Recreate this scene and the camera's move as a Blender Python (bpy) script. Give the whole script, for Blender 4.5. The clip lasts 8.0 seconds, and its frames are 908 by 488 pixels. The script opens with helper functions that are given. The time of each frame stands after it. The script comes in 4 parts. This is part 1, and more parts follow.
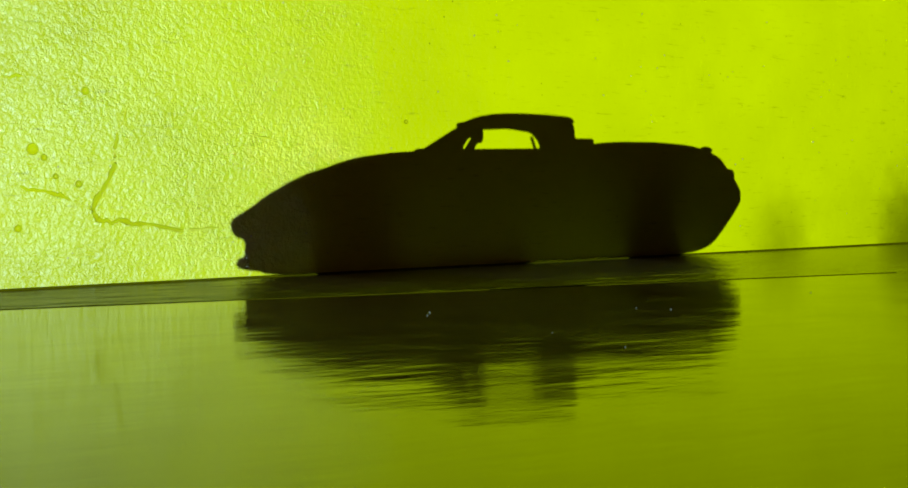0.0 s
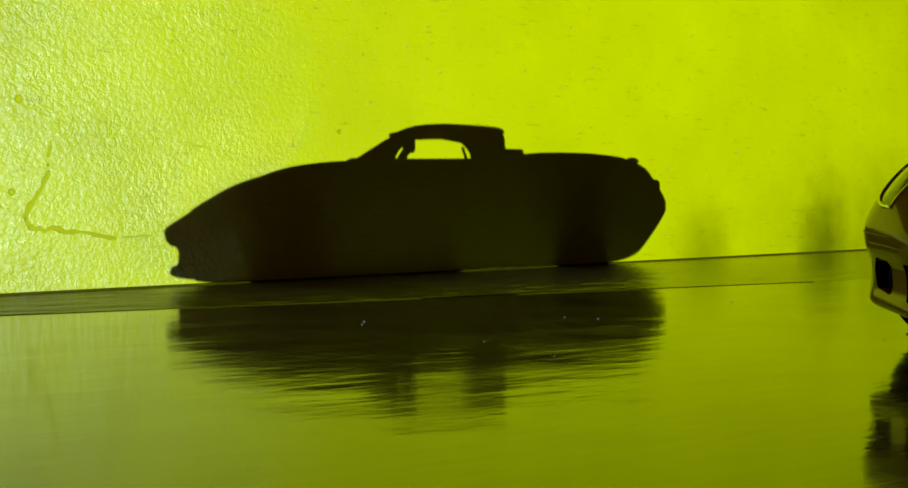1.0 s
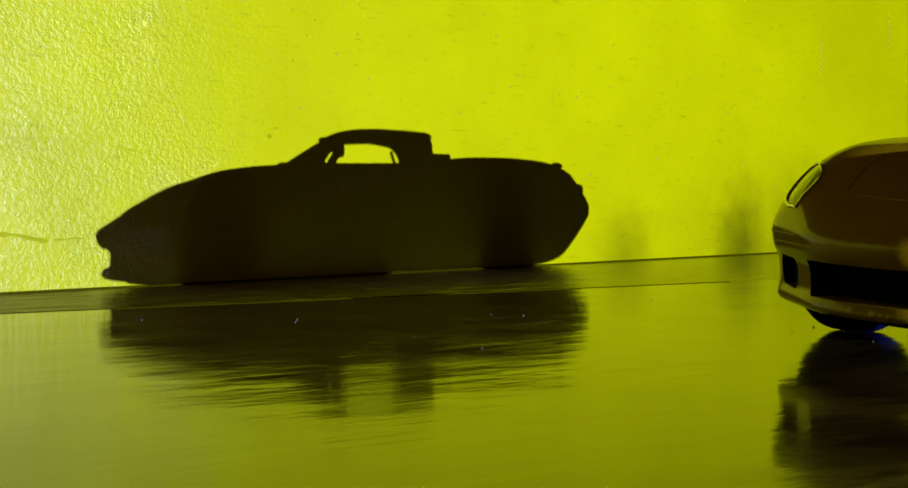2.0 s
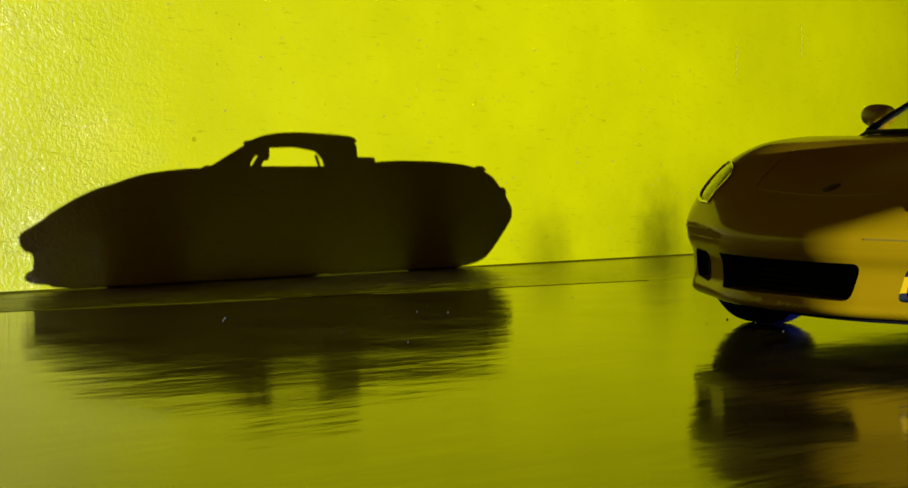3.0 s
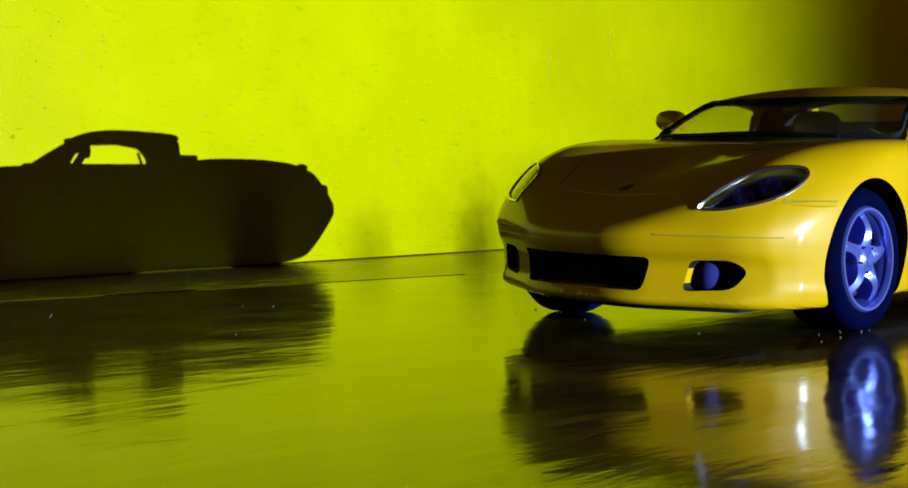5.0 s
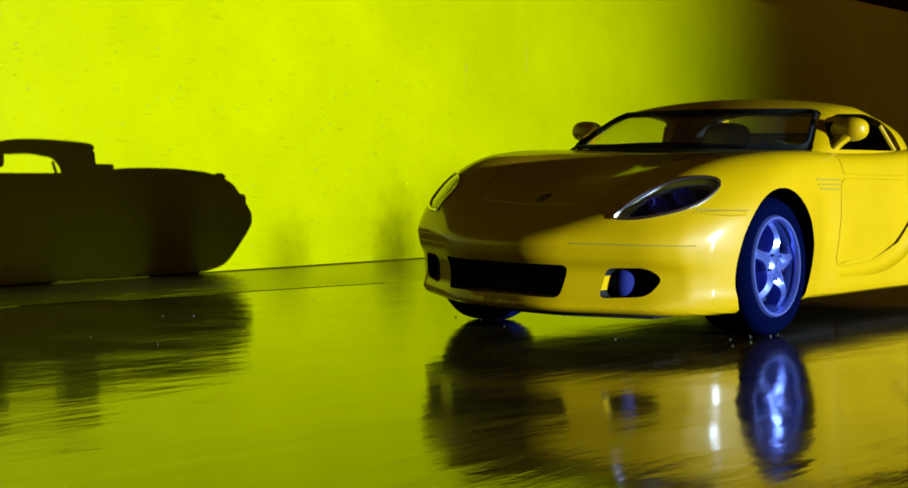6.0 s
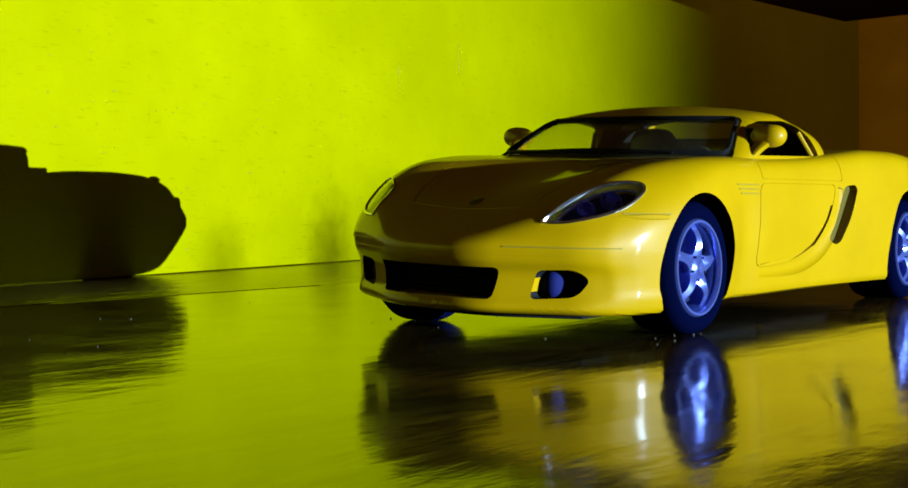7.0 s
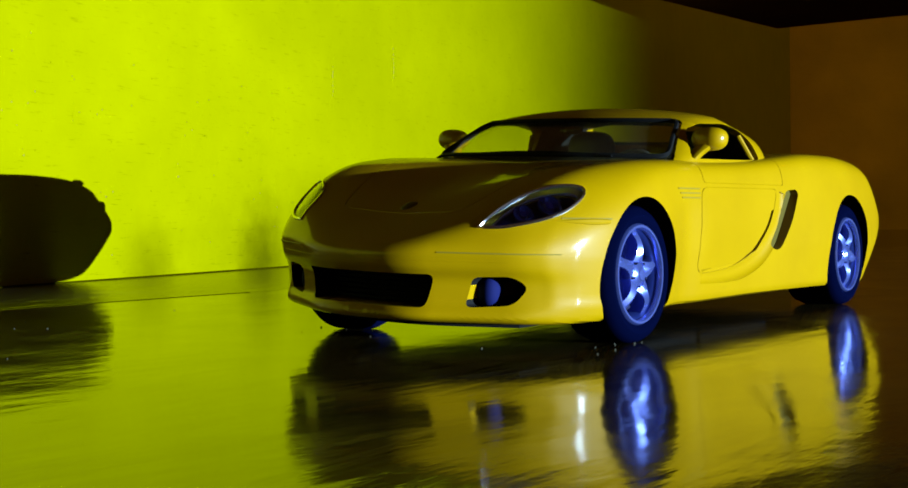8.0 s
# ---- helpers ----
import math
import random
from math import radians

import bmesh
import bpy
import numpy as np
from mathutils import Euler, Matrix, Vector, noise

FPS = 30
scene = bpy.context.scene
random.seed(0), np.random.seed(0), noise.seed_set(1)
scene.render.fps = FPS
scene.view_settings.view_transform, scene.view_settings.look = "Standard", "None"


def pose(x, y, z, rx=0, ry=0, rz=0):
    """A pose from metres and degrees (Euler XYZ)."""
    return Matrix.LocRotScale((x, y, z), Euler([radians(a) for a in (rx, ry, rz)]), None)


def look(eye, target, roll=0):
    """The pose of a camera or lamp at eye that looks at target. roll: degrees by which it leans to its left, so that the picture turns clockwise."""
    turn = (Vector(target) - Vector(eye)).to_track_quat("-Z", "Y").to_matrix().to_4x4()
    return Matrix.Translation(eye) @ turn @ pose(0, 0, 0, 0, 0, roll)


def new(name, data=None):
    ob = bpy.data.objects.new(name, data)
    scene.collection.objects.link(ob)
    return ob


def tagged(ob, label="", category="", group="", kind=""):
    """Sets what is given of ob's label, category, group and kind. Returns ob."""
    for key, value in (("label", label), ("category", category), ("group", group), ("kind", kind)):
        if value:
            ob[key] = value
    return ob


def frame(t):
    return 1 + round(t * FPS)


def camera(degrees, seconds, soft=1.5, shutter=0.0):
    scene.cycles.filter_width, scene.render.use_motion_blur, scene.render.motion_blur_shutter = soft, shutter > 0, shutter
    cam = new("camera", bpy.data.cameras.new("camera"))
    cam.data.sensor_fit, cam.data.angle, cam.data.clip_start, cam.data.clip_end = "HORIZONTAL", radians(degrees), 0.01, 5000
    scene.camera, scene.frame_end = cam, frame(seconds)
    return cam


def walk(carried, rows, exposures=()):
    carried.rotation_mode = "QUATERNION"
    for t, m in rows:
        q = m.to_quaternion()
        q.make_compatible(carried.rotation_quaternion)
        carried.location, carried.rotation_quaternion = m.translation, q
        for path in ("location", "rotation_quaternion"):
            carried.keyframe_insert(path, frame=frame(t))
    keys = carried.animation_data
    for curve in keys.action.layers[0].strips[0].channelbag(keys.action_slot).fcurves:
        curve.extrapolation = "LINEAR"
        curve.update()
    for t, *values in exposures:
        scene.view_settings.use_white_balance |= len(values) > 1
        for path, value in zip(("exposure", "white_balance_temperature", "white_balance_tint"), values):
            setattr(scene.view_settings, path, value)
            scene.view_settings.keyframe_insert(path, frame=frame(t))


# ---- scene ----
# camera: a phone on the floor, nearly turning where it stands
cam = camera(40.0, 8.0, soft=1.6)
PATH = [
    (0.0, -0.1456, -0.1149, 0.0245, 87.69, 0.67, -26.21),
    (0.5, -0.1478, -0.1162, 0.0257, 87.78, 0.49, -27.72),
    (1.0, -0.1495, -0.1202, 0.0261, 87.87, 0.34, -29.47),
    (1.5, -0.1525, -0.1246, 0.0259, 87.97, 0.27, -31.24),
    (3.0, -0.1584, -0.1325, 0.0230, 88.49, 0.62, -36.36),
    (3.5, -0.1606, -0.1355, 0.0230, 88.41, 0.61, -38.48),
    (4.0, -0.1653, -0.1412, 0.0230, 88.32, 0.60, -40.53),
    (4.5, -0.1672, -0.1432, 0.0233, 88.16, 0.67, -42.50),
    (6.0, -0.1708, -0.1453, 0.0236, 88.56, 0.76, -48.38),
    (6.5, -0.1747, -0.1488, 0.0240, 88.56, 0.84, -49.94),
    (7.0, -0.1762, -0.1497, 0.0241, 88.59, 0.86, -51.43),
    (7.5, -0.1766, -0.1506, 0.0241, 88.61, 0.87, -52.81),
    (8.0, -0.1682, -0.1440, 0.0239, 88.80, 0.81, -54.40),
]
walk(cam, [(t, pose(x, y, z, rx, ry, rz)) for t, x, y, z, rx, ry, rz in PATH],
     exposures=[(0.0, 0.04, 6900, 0), (1.5, -0.04, 7000, 20), (3.0, 0.02, 7400, 40), (3.5, 0.03, 7500, 42), (4.5, 0.2, 7200, 26), (6.0, 0.3, 7000, 14), (8.0, 0.18, 7000, 10)])


# ---- light: one cold lamp low over the floor, across the room ----
S = 1 / 24.0                       # the toy's scale
LAMP = Vector((0.297, -1.787, 0.030))
WALL_ANGLE, WALL_OFF = 8.70, 0.2564
world = bpy.data.worlds.new("dark_room")
world.use_nodes = True
world.node_tree.nodes["Background"].inputs[0].default_value = (1.0, 0.62, 0.05, 1)
world.node_tree.nodes["Background"].inputs[1].default_value = 0.95
scene.world = world
lamp_data = bpy.data.lights.new("torch_light", "SPOT")
lamp_data.energy, lamp_data.color, lamp_data.shadow_soft_size = 1050.0, (0.49, 0.74, 1.0), 0.003
lamp_data.spot_size, lamp_data.spot_blend = radians(62), 1.0
lamp_ob = new("torch_light", lamp_data)
lamp_ob.matrix_world = look(LAMP, (-0.08, 0.10, 0.035))
scene.view_settings.exposure = 0.0


# ---- materials ----
def material(name, color, rough=0.5, metal=0.0, coat=0.0, spec=0.5):
    m = bpy.data.materials.new(name)
    m.use_nodes = True
    b = m.node_tree.nodes["Principled BSDF"]
    b.inputs["Base Color"].default_value = (*color, 1)
    b.inputs["Roughness"].default_value = rough
    b.inputs["Metallic"].default_value = metal
    b.inputs["Coat Weight"].default_value = coat
    b.inputs["Coat Roughness"].default_value = 0.04
    b.inputs["Specular IOR Level"].default_value = spec
    return m


def node(m, kind, **sockets):
    n = m.node_tree.nodes.new(kind)
    for key, value in sockets.items():
        n.inputs[key.replace("_", " ")].default_value = value
    return n


def link(m, a, out, b, into):
    m.node_tree.links.new(a.outputs[out], b.inputs[into])


def coords(m, scale=(1, 1, 1), turn=0.0):
    g = node(m, "ShaderNodeNewGeometry")
    mp = node(m, "ShaderNodeMapping")
    mp.inputs["Scale"].default_value = scale
    mp.inputs["Rotation"].default_value = (0, 0, radians(turn))
    link(m, g, "Position", mp, "Vector")
    return mp


def noise_tex(m, at, scale, detail=4.0, rough=0.55, distort=0.0):
    n = node(m, "ShaderNodeTexNoise", Scale=scale, Detail=detail, Roughness=rough, Distortion=distort)
    link(m, at, "Vector", n, "Vector")
    return n


def ramp(m, src, out, stops):
    r = node(m, "ShaderNodeValToRGB")
    e = r.color_ramp.elements
    while len(e) < len(stops):
        e.new(0.5)
    for el, (p, c) in zip(e, stops):
        el.position = p
        el.color = (*c, 1) if isinstance(c, tuple) else (c, c, c, 1)
    link(m, src, out, r, "Fac")
    return r


def mix(m, fac, a, b, blend="MIX"):
    """Mixes colours; fac, a and b are numbers, colours or (node, output)."""
    n = m.node_tree.nodes.new("ShaderNodeMix")
    n.data_type, n.blend_type = "RGBA", blend
    for i, v in ((0, fac), (6, a), (7, b)):
        if isinstance(v, tuple) and not isinstance(v[0], (int, float)):
            m.node_tree.links.new(v[0].outputs[v[1]], n.inputs[i])
        else:
            n.inputs[i].default_value = (*v, 1) if isinstance(v, tuple) else v
    return n


def bump(m, src, out, strength, dist, under=None):
    b = node(m, "ShaderNodeBump", Strength=strength, Distance=dist)
    link(m, src, out, b, "Height")
    if under:
        link(m, under, "Normal", b, "Normal")
    return b


def shader(m):
    return m.node_tree.nodes["Principled BSDF"]


# ---- mesh helpers ----
def mesh_object(name, bm, mat, smooth=30.0):
    me = bpy.data.meshes.new(name)
    bm.normal_update()
    bm.to_mesh(me)
    bm.free()
    for mt in (mat if isinstance(mat, list) else [mat]):
        me.materials.append(mt)
    if smooth:
        me.shade_smooth()
        me.set_sharp_from_angle(angle=radians(smooth))
    return new(name, me)


def part(name, bm, mat, parent, label="", smooth=30.0):
    """One mesh under a thing or a part; its vertices are in world metres."""
    ob = mesh_object(name, bm, mat, smooth)
    ob.parent = parent
    ob.matrix_parent_inverse = parent.matrix_world.inverted()
    if label:
        tagged(ob, label)
    return ob


def box_bm(x0, x1, y0, y1, z0, z1, bevel=0.0, segments=2):
    bm = bmesh.new()
    bmesh.ops.create_cube(bm, size=1.0)
    for v in bm.verts:
        v.co = Vector(((x0 + x1) / 2 + v.co.x * (x1 - x0), (y0 + y1) / 2 + v.co.y * (y1 - y0), (z0 + z1) / 2 + v.co.z * (z1 - z0)))
    if bevel:
        bmesh.ops.bevel(bm, geom=bm.edges[:], offset=bevel, segments=segments, affect="EDGES", profile=0.5)
    return bm


def prism_bm(outline, axis, a, b):
    """A straight prism: the outline in the two other axes, from a to b along the axis."""
    bm = bmesh.new()
    rings = []
    for w in (a, b):
        ring = []
        for u, v in outline:
            co = {"x": (w, u, v), "y": (u, w, v), "z": (u, v, w)}[axis]
            ring.append(bm.verts.new(co))
        rings.append(ring)
    n = len(outline)
    bm.faces.new(rings[0])
    bm.faces.new(rings[1])
    for i in range(n):
        bm.faces.new((rings[0][i], rings[0][(i + 1) % n], rings[1][(i + 1) % n], rings[1][i]))
    bmesh.ops.recalc_face_normals(bm, faces=bm.faces[:])
    return bm


def rounded(corners, radius, steps=5):
    """An outline with its corners rounded."""
    out = []
    n = len(corners)
    for i in range(n):
        p, a, b = Vector(corners[i]), Vector(corners[i - 1]), Vector(corners[(i + 1) % n])
        r = min(radius, (a - p).length * 0.45, (b - p).length * 0.45)
        s, e = p + (a - p).normalized() * r, p + (b - p).normalized() * r
        for k in range(steps + 1):
            t = k / steps
            out.append(tuple((1 - t) ** 2 * s + 2 * t * (1 - t) * p + t * t * e))
    return out


def spline(points, steps=8):
    """A smooth line through the points."""
    pts = [Vector(p) for p in points]
    pts = [2 * pts[0] - pts[1]] + pts + [2 * pts[-1] - pts[-2]]
    out = []
    for i in range(1, len(pts) - 2):
        p0, p1, p2, p3 = pts[i - 1:i + 3]
        for k in range(steps):
            t = k / steps
            out.append(0.5 * (2 * p1 + (p2 - p0) * t + (2 * p0 - 5 * p1 + 4 * p2 - p3) * t * t + (3 * p1 - p0 - 3 * p2 + p3) * t ** 3))
    return out + [pts[-2]]


def tube_bm(line, radius, sides=8, closed=False, flat=1.0):
    bm = bmesh.new()
    pts = [Vector(p) for p in line]
    rings = []
    for i, p in enumerate(pts):
        a = pts[i - 1] if (i or closed) else pts[0]
        b = pts[(i + 1) % len(pts)] if (i < len(pts) - 1 or closed) else pts[-1]
        d = (b - a).normalized()
        side = d.cross(Vector((0, 0, 1)))
        side = side.normalized() if side.length > 1e-4 else Vector((1, 0, 0))
        up = side.cross(d)
        r = radius(i / max(1, len(pts) - 1)) if callable(radius) else radius
        rings.append([bm.verts.new(p + r * (math.cos(2 * math.pi * k / sides) * side + flat * math.sin(2 * math.pi * k / sides) * up)) for k in range(sides)])
    for i in range(len(rings) if closed else len(rings) - 1):
        a, b = rings[i], rings[(i + 1) % len(rings)]
        for k in range(sides):
            bm.faces.new((a[k], a[(k + 1) % sides], b[(k + 1) % sides], b[k]))
    if not closed:
        bm.faces.new(rings[0])
        bm.faces.new(rings[-1])
    bmesh.ops.recalc_face_normals(bm, faces=bm.faces[:])
    return bm


def lathe_bm(profile, sides=64, closed=True):
    """Turns a profile of (radius, y) about the y axis."""
    bm = bmesh.new()
    rings = [[bm.verts.new((r * math.cos(2 * math.pi * k / sides), y, r * math.sin(2 * math.pi * k / sides))) for k in range(sides)] for r, y in profile]
    for i in range(len(rings) if closed else len(rings) - 1):
        a, b = rings[i], rings[(i + 1) % len(rings)]
        for k in range(sides):
            bm.faces.new((a[k], a[(k + 1) % sides], b[(k + 1) % sides], b[k]))
    bmesh.ops.recalc_face_normals(bm, faces=bm.faces[:])
    return bm


def blob_bm(center, size, power=2.0, rings=16, sides=24):
    """A rounded lump: a ball drawn out to its half sizes, boxier with a higher power."""
    bm = bmesh.new()
    bmesh.ops.create_uvsphere(bm, u_segments=sides, v_segments=rings, radius=1.0)
    for v in bm.verts:
        n = (abs(v.co.x) ** power + abs(v.co.y) ** power + abs(v.co.z) ** power) ** (1 / power)
        v.co = Vector((v.co.x / n * size[0] + center[0], v.co.y / n * size[1] + center[1], v.co.z / n * size[2] + center[2]))
    return bm


def moved(bm, m):
    bmesh.ops.transform(bm, matrix=m, verts=bm.verts[:])
    return bm


def joined(parts_):
    """Several bmeshes in one."""
    out = bmesh.new()
    for b in parts_:
        me = bpy.data.meshes.new("joined")
        b.to_mesh(me)
        b.free()
        out.from_mesh(me)
        bpy.data.meshes.remove(me)
    return out


def cut(bm, cutter, operation="DIFFERENCE"):
    """The boolean of two closed bmeshes."""
    obs = []
    for b in (bm, cutter):
        me = bpy.data.meshes.new("cut")
        b.to_mesh(me)
        b.free()
        obs.append(new("cut", me))
    mod = obs[0].modifiers.new("cut", "BOOLEAN")
    mod.operation, mod.object, mod.solver, mod.use_self = operation, obs[1], "EXACT", False
    got = bpy.data.meshes.new_from_object(obs[0].evaluated_get(bpy.context.evaluated_depsgraph_get()))
    out = bmesh.new()
    out.from_mesh(got)
    for o in obs:
        me = o.data
        bpy.data.objects.remove(o)
        bpy.data.meshes.remove(me)
    bpy.data.meshes.remove(got)
    return out


# ---- the room ----
# the back wall runs a little askew to the toy
CA, SA = math.cos(radians(WALL_ANGLE)), math.sin(radians(WALL_ANGLE))


def on_wall(s, z, out=0.0):
    """A point of the back wall: s along it, z up, out from its face."""
    return Vector((s * CA + out * SA, WALL_OFF + s * SA - out * CA, z))


def lime_paint():
    """Lime enamel brushed over rough plaster: pimples, brush drag, chips, painted-in soft shade and dirt."""
    m = material("lime_enamel", (0.156, 0.139, 0.0001), 0.30, 0.0, 0.0, 0.8)
    at = coords(m, (1, 1, 1), -WALL_ANGLE)
    drag = coords(m, (0.22, 1, 2.4), -WALL_ANGLE)
    tone = noise_tex(m, at, 14.0, 5.0, 0.6)
    col = ramp(m, tone, "Fac", [(0.30, (0.152, 0.1385, 0.0001)), (0.55, (0.169, 0.1525, 0.0001)), (0.75, (0.184, 0.1665, 0.0001))])
    fine = noise_tex(m, drag, 420.0, 6.0, 0.65)
    streak = ramp(m, fine, "Fac", [(0.30, 0.72), (0.40, 1.0)])
    specks = node(m, "ShaderNodeTexVoronoi", Scale=260.0, Randomness=1.0)
    link(m, at, "Vector", specks, "Vector")
    dots = ramp(m, specks, "Distance", [(0.055, 0.45), (0.10, 1.0)])
    sparse = noise_tex(m, at, 75.0, 2.0)
    some = ramp(m, sparse, "Fac", [(0.56, 1.0), (0.62, 0.0)])
    dotted = mix(m, (some, "Color"), (dots, "Color"), (1.0, 1.0, 1.0))
    a = mix(m, 1.0, (col, "Color"), (streak, "Color"), "MULTIPLY")
    b = mix(m, 1.0, (a, 2), (dotted, 2), "MULTIPLY")
    # soft shadows and lamp falloff painted in, along with dirt low on the wall
    shade_dirt = None
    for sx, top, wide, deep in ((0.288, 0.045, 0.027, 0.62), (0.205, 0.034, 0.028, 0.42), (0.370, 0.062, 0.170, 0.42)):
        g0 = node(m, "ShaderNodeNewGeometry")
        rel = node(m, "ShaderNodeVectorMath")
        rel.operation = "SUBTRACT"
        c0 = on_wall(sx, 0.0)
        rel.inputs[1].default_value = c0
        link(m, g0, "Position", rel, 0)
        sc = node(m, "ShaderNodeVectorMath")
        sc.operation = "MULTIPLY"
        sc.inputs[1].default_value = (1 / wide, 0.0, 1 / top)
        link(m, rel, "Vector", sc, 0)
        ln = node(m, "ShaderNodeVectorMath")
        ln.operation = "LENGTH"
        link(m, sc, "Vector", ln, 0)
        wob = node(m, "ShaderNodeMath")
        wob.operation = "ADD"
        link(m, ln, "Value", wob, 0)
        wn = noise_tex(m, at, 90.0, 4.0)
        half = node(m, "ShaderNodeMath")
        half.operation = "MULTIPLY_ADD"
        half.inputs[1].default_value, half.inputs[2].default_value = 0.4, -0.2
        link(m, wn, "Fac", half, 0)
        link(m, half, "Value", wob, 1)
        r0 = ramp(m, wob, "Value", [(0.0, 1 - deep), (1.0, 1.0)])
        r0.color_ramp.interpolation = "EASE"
        shade_dirt = r0 if shade_dirt is None else mix(m, 1.0, (shade_dirt, "Color" if shade_dirt.type == "VALTORGB" else 2), (r0, "Color"), "MULTIPLY")
    b = mix(m, 1.0, (b, 2), (shade_dirt, 2), "MULTIPLY")
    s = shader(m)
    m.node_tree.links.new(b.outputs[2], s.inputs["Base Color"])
    # pimpled enamel: rough towards one end, smoother along the rest
    pimple = noise_tex(m, at, 620.0, 3.0, 0.55, 0.4)
    soft = noise_tex(m, at, 60.0, 3.0, 0.5)
    g = node(m, "ShaderNodeNewGeometry")
    sep = node(m, "ShaderNodeSeparateXYZ")
    link(m, g, "Position", sep, "Vector")
    rough_end = node(m, "ShaderNodeMapRange")
    rough_end.inputs["From Min"].default_value, rough_end.inputs["From Max"].default_value = -0.11, 0.06
    rough_end.inputs["To Min"].default_value, rough_end.inputs["To Max"].default_value = 1.0, 0.10
    link(m, sep, "X", rough_end, "Value")
    b1 = bump(m, soft, "Fac", 0.15, 0.003)
    b2 = bump(m, fine, "Fac", 0.12, 0.0006, b1)
    skin = bump(m, pimple, "Fac", 0.5, 0.00055, b2)
    link(m, rough_end, "Result", skin, "Strength")
    grain = noise_tex(m, coords(m, (1, 1, 0.7), -WALL_ANGLE), 300.0, 3.0, 0.55)
    b3 = bump(m, grain, "Fac", 0.35, 0.012, b1)
    b3 = bump(m, pimple, "Fac", 0.5, 0.0045, b3)
    link(m, rough_end, "Result", b3, "Strength")
    gloss = node(m, "ShaderNodeMapRange")
    gloss.inputs["From Min"].default_value, gloss.inputs["From Max"].default_value = -0.11, 0.01
    gloss.inputs["To Min"].default_value, gloss.inputs["To Max"].default_value = 0.11, 0.045
    link(m, sep, "X", gloss, "Value")
    link(m, gloss, "Result", s, "Specular IOR Level")
    film = node(m, "ShaderNodeMapRange")
    film.interpolation_type = "SMOOTHSTEP"
    film.inputs["From Min"].default_value, film.inputs["From Max"].default_value = -0.11, 0.02
    film.inputs["To Min"].default_value, film.inputs["To Max"].default_value = 1.0, 0.0
    link(m, sep, "X", film, "Value")
    worn = ramp(m, noise_tex(m, at, 20.0, 5.0, 0.66), "Fac", [(0.42, 0.22), (0.60, 1.0)])
    shine = node(m, "ShaderNodeMath")
    shine.operation = "MULTIPLY"
    link(m, film, "Result", shine, 0)
    link(m, worn, "Color", shine, 1)
    link(m, shine, "Value", s, "Coat Weight")
    s.inputs["Coat Roughness"].default_value = 0.06
    s.inputs["Coat IOR"].default_value = 2.4
    m.node_tree.links.new(b3.outputs["Normal"], s.inputs["Coat Normal"])
    m.node_tree.links.new(skin.outputs["Normal"], s.inputs["Normal"])
    s.inputs["Roughness"].default_value = 0.34
    return m


def brown_paint(name, color, rough):
    m = material(name, color, rough)
    at = coords(m)
    n = noise_tex(m, at, 9.0, 6.0)
    c = ramp(m, n, "Fac", [(0.3, tuple(v * 0.75 for v in color)), (0.7, tuple(min(1, v * 1.2) for v in color))])
    link(m, c, "Color", shader(m), "Base Color")
    f = noise_tex(m, at, 160.0, 4.0)
    link(m, bump(m, f, "Fac", 0.25, 0.001), "Normal", shader(m), "Normal")
    return m


def polished_floor():
    """Dark polished cement with a clear wax film that lies in faint ripples."""
    m = material("polished_floor", (0.10, 0.075, 0.02), 0.10)
    at = coords(m)
    long = coords(m, (0.45, 1.3, 1), -12)
    n = noise_tex(m, at, 22.0, 6.0, 0.6)
    c = ramp(m, n, "Fac", [(0.32, (0.032, 0.020, 0.0035)), (0.5, (0.049, 0.032, 0.006)), (0.72, (0.072, 0.046, 0.010))])
    specks = node(m, "ShaderNodeTexVoronoi", Scale=170.0)
    link(m, at, "Vector", specks, "Vector")
    d = ramp(m, specks, "Distance", [(0.04, 0.3), (0.07, 1.0)])
    k = mix(m, 1.0, (c, "Color"), (d, "Color"), "MULTIPLY")
    s = shader(m)
    m.node_tree.links.new(k.outputs[2], s.inputs["Base Color"])
    wave = noise_tex(m, long, 34.0, 3.0, 0.5, 0.6)
    fine = noise_tex(m, long, 190.0, 3.0, 0.6)
    b1 = bump(m, wave, "Fac", 0.06, 0.004)
    b2 = bump(m, fine, "Fac", 0.06, 0.0009, b1)
    m.node_tree.links.new(b2.outputs["Normal"], s.inputs["Normal"])
    s.inputs["Specular IOR Level"].default_value = 0.75
    worn = noise_tex(m, at, 48.0, 5.0)
    r = ramp(m, worn, "Fac", [(0.35, 0.07), (0.7, 0.14)])
    link(m, r, "Color", s, "Roughness")
    return m


LIME = lime_paint()
FLOOR = polished_floor()
STRIP = brown_paint("worn_cement", (0.034, 0.018, 0.002), 0.55)
gx = node(STRIP, "ShaderNodeNewGeometry")
sx = node(STRIP, "ShaderNodeSeparateXYZ")
link(STRIP, gx, "Position", sx, "Vector")
polish = node(STRIP, "ShaderNodeMapRange")
polish.inputs["From Min"].default_value, polish.inputs["From Max"].default_value = -0.02, 0.24
polish.inputs["To Min"].default_value, polish.inputs["To Max"].default_value = 0.22, 0.14
link(STRIP, sx, "X", polish, "Value")
link(STRIP, polish, "Result", shader(STRIP), "Roughness")
wax = node(STRIP, "ShaderNodeMapRange")
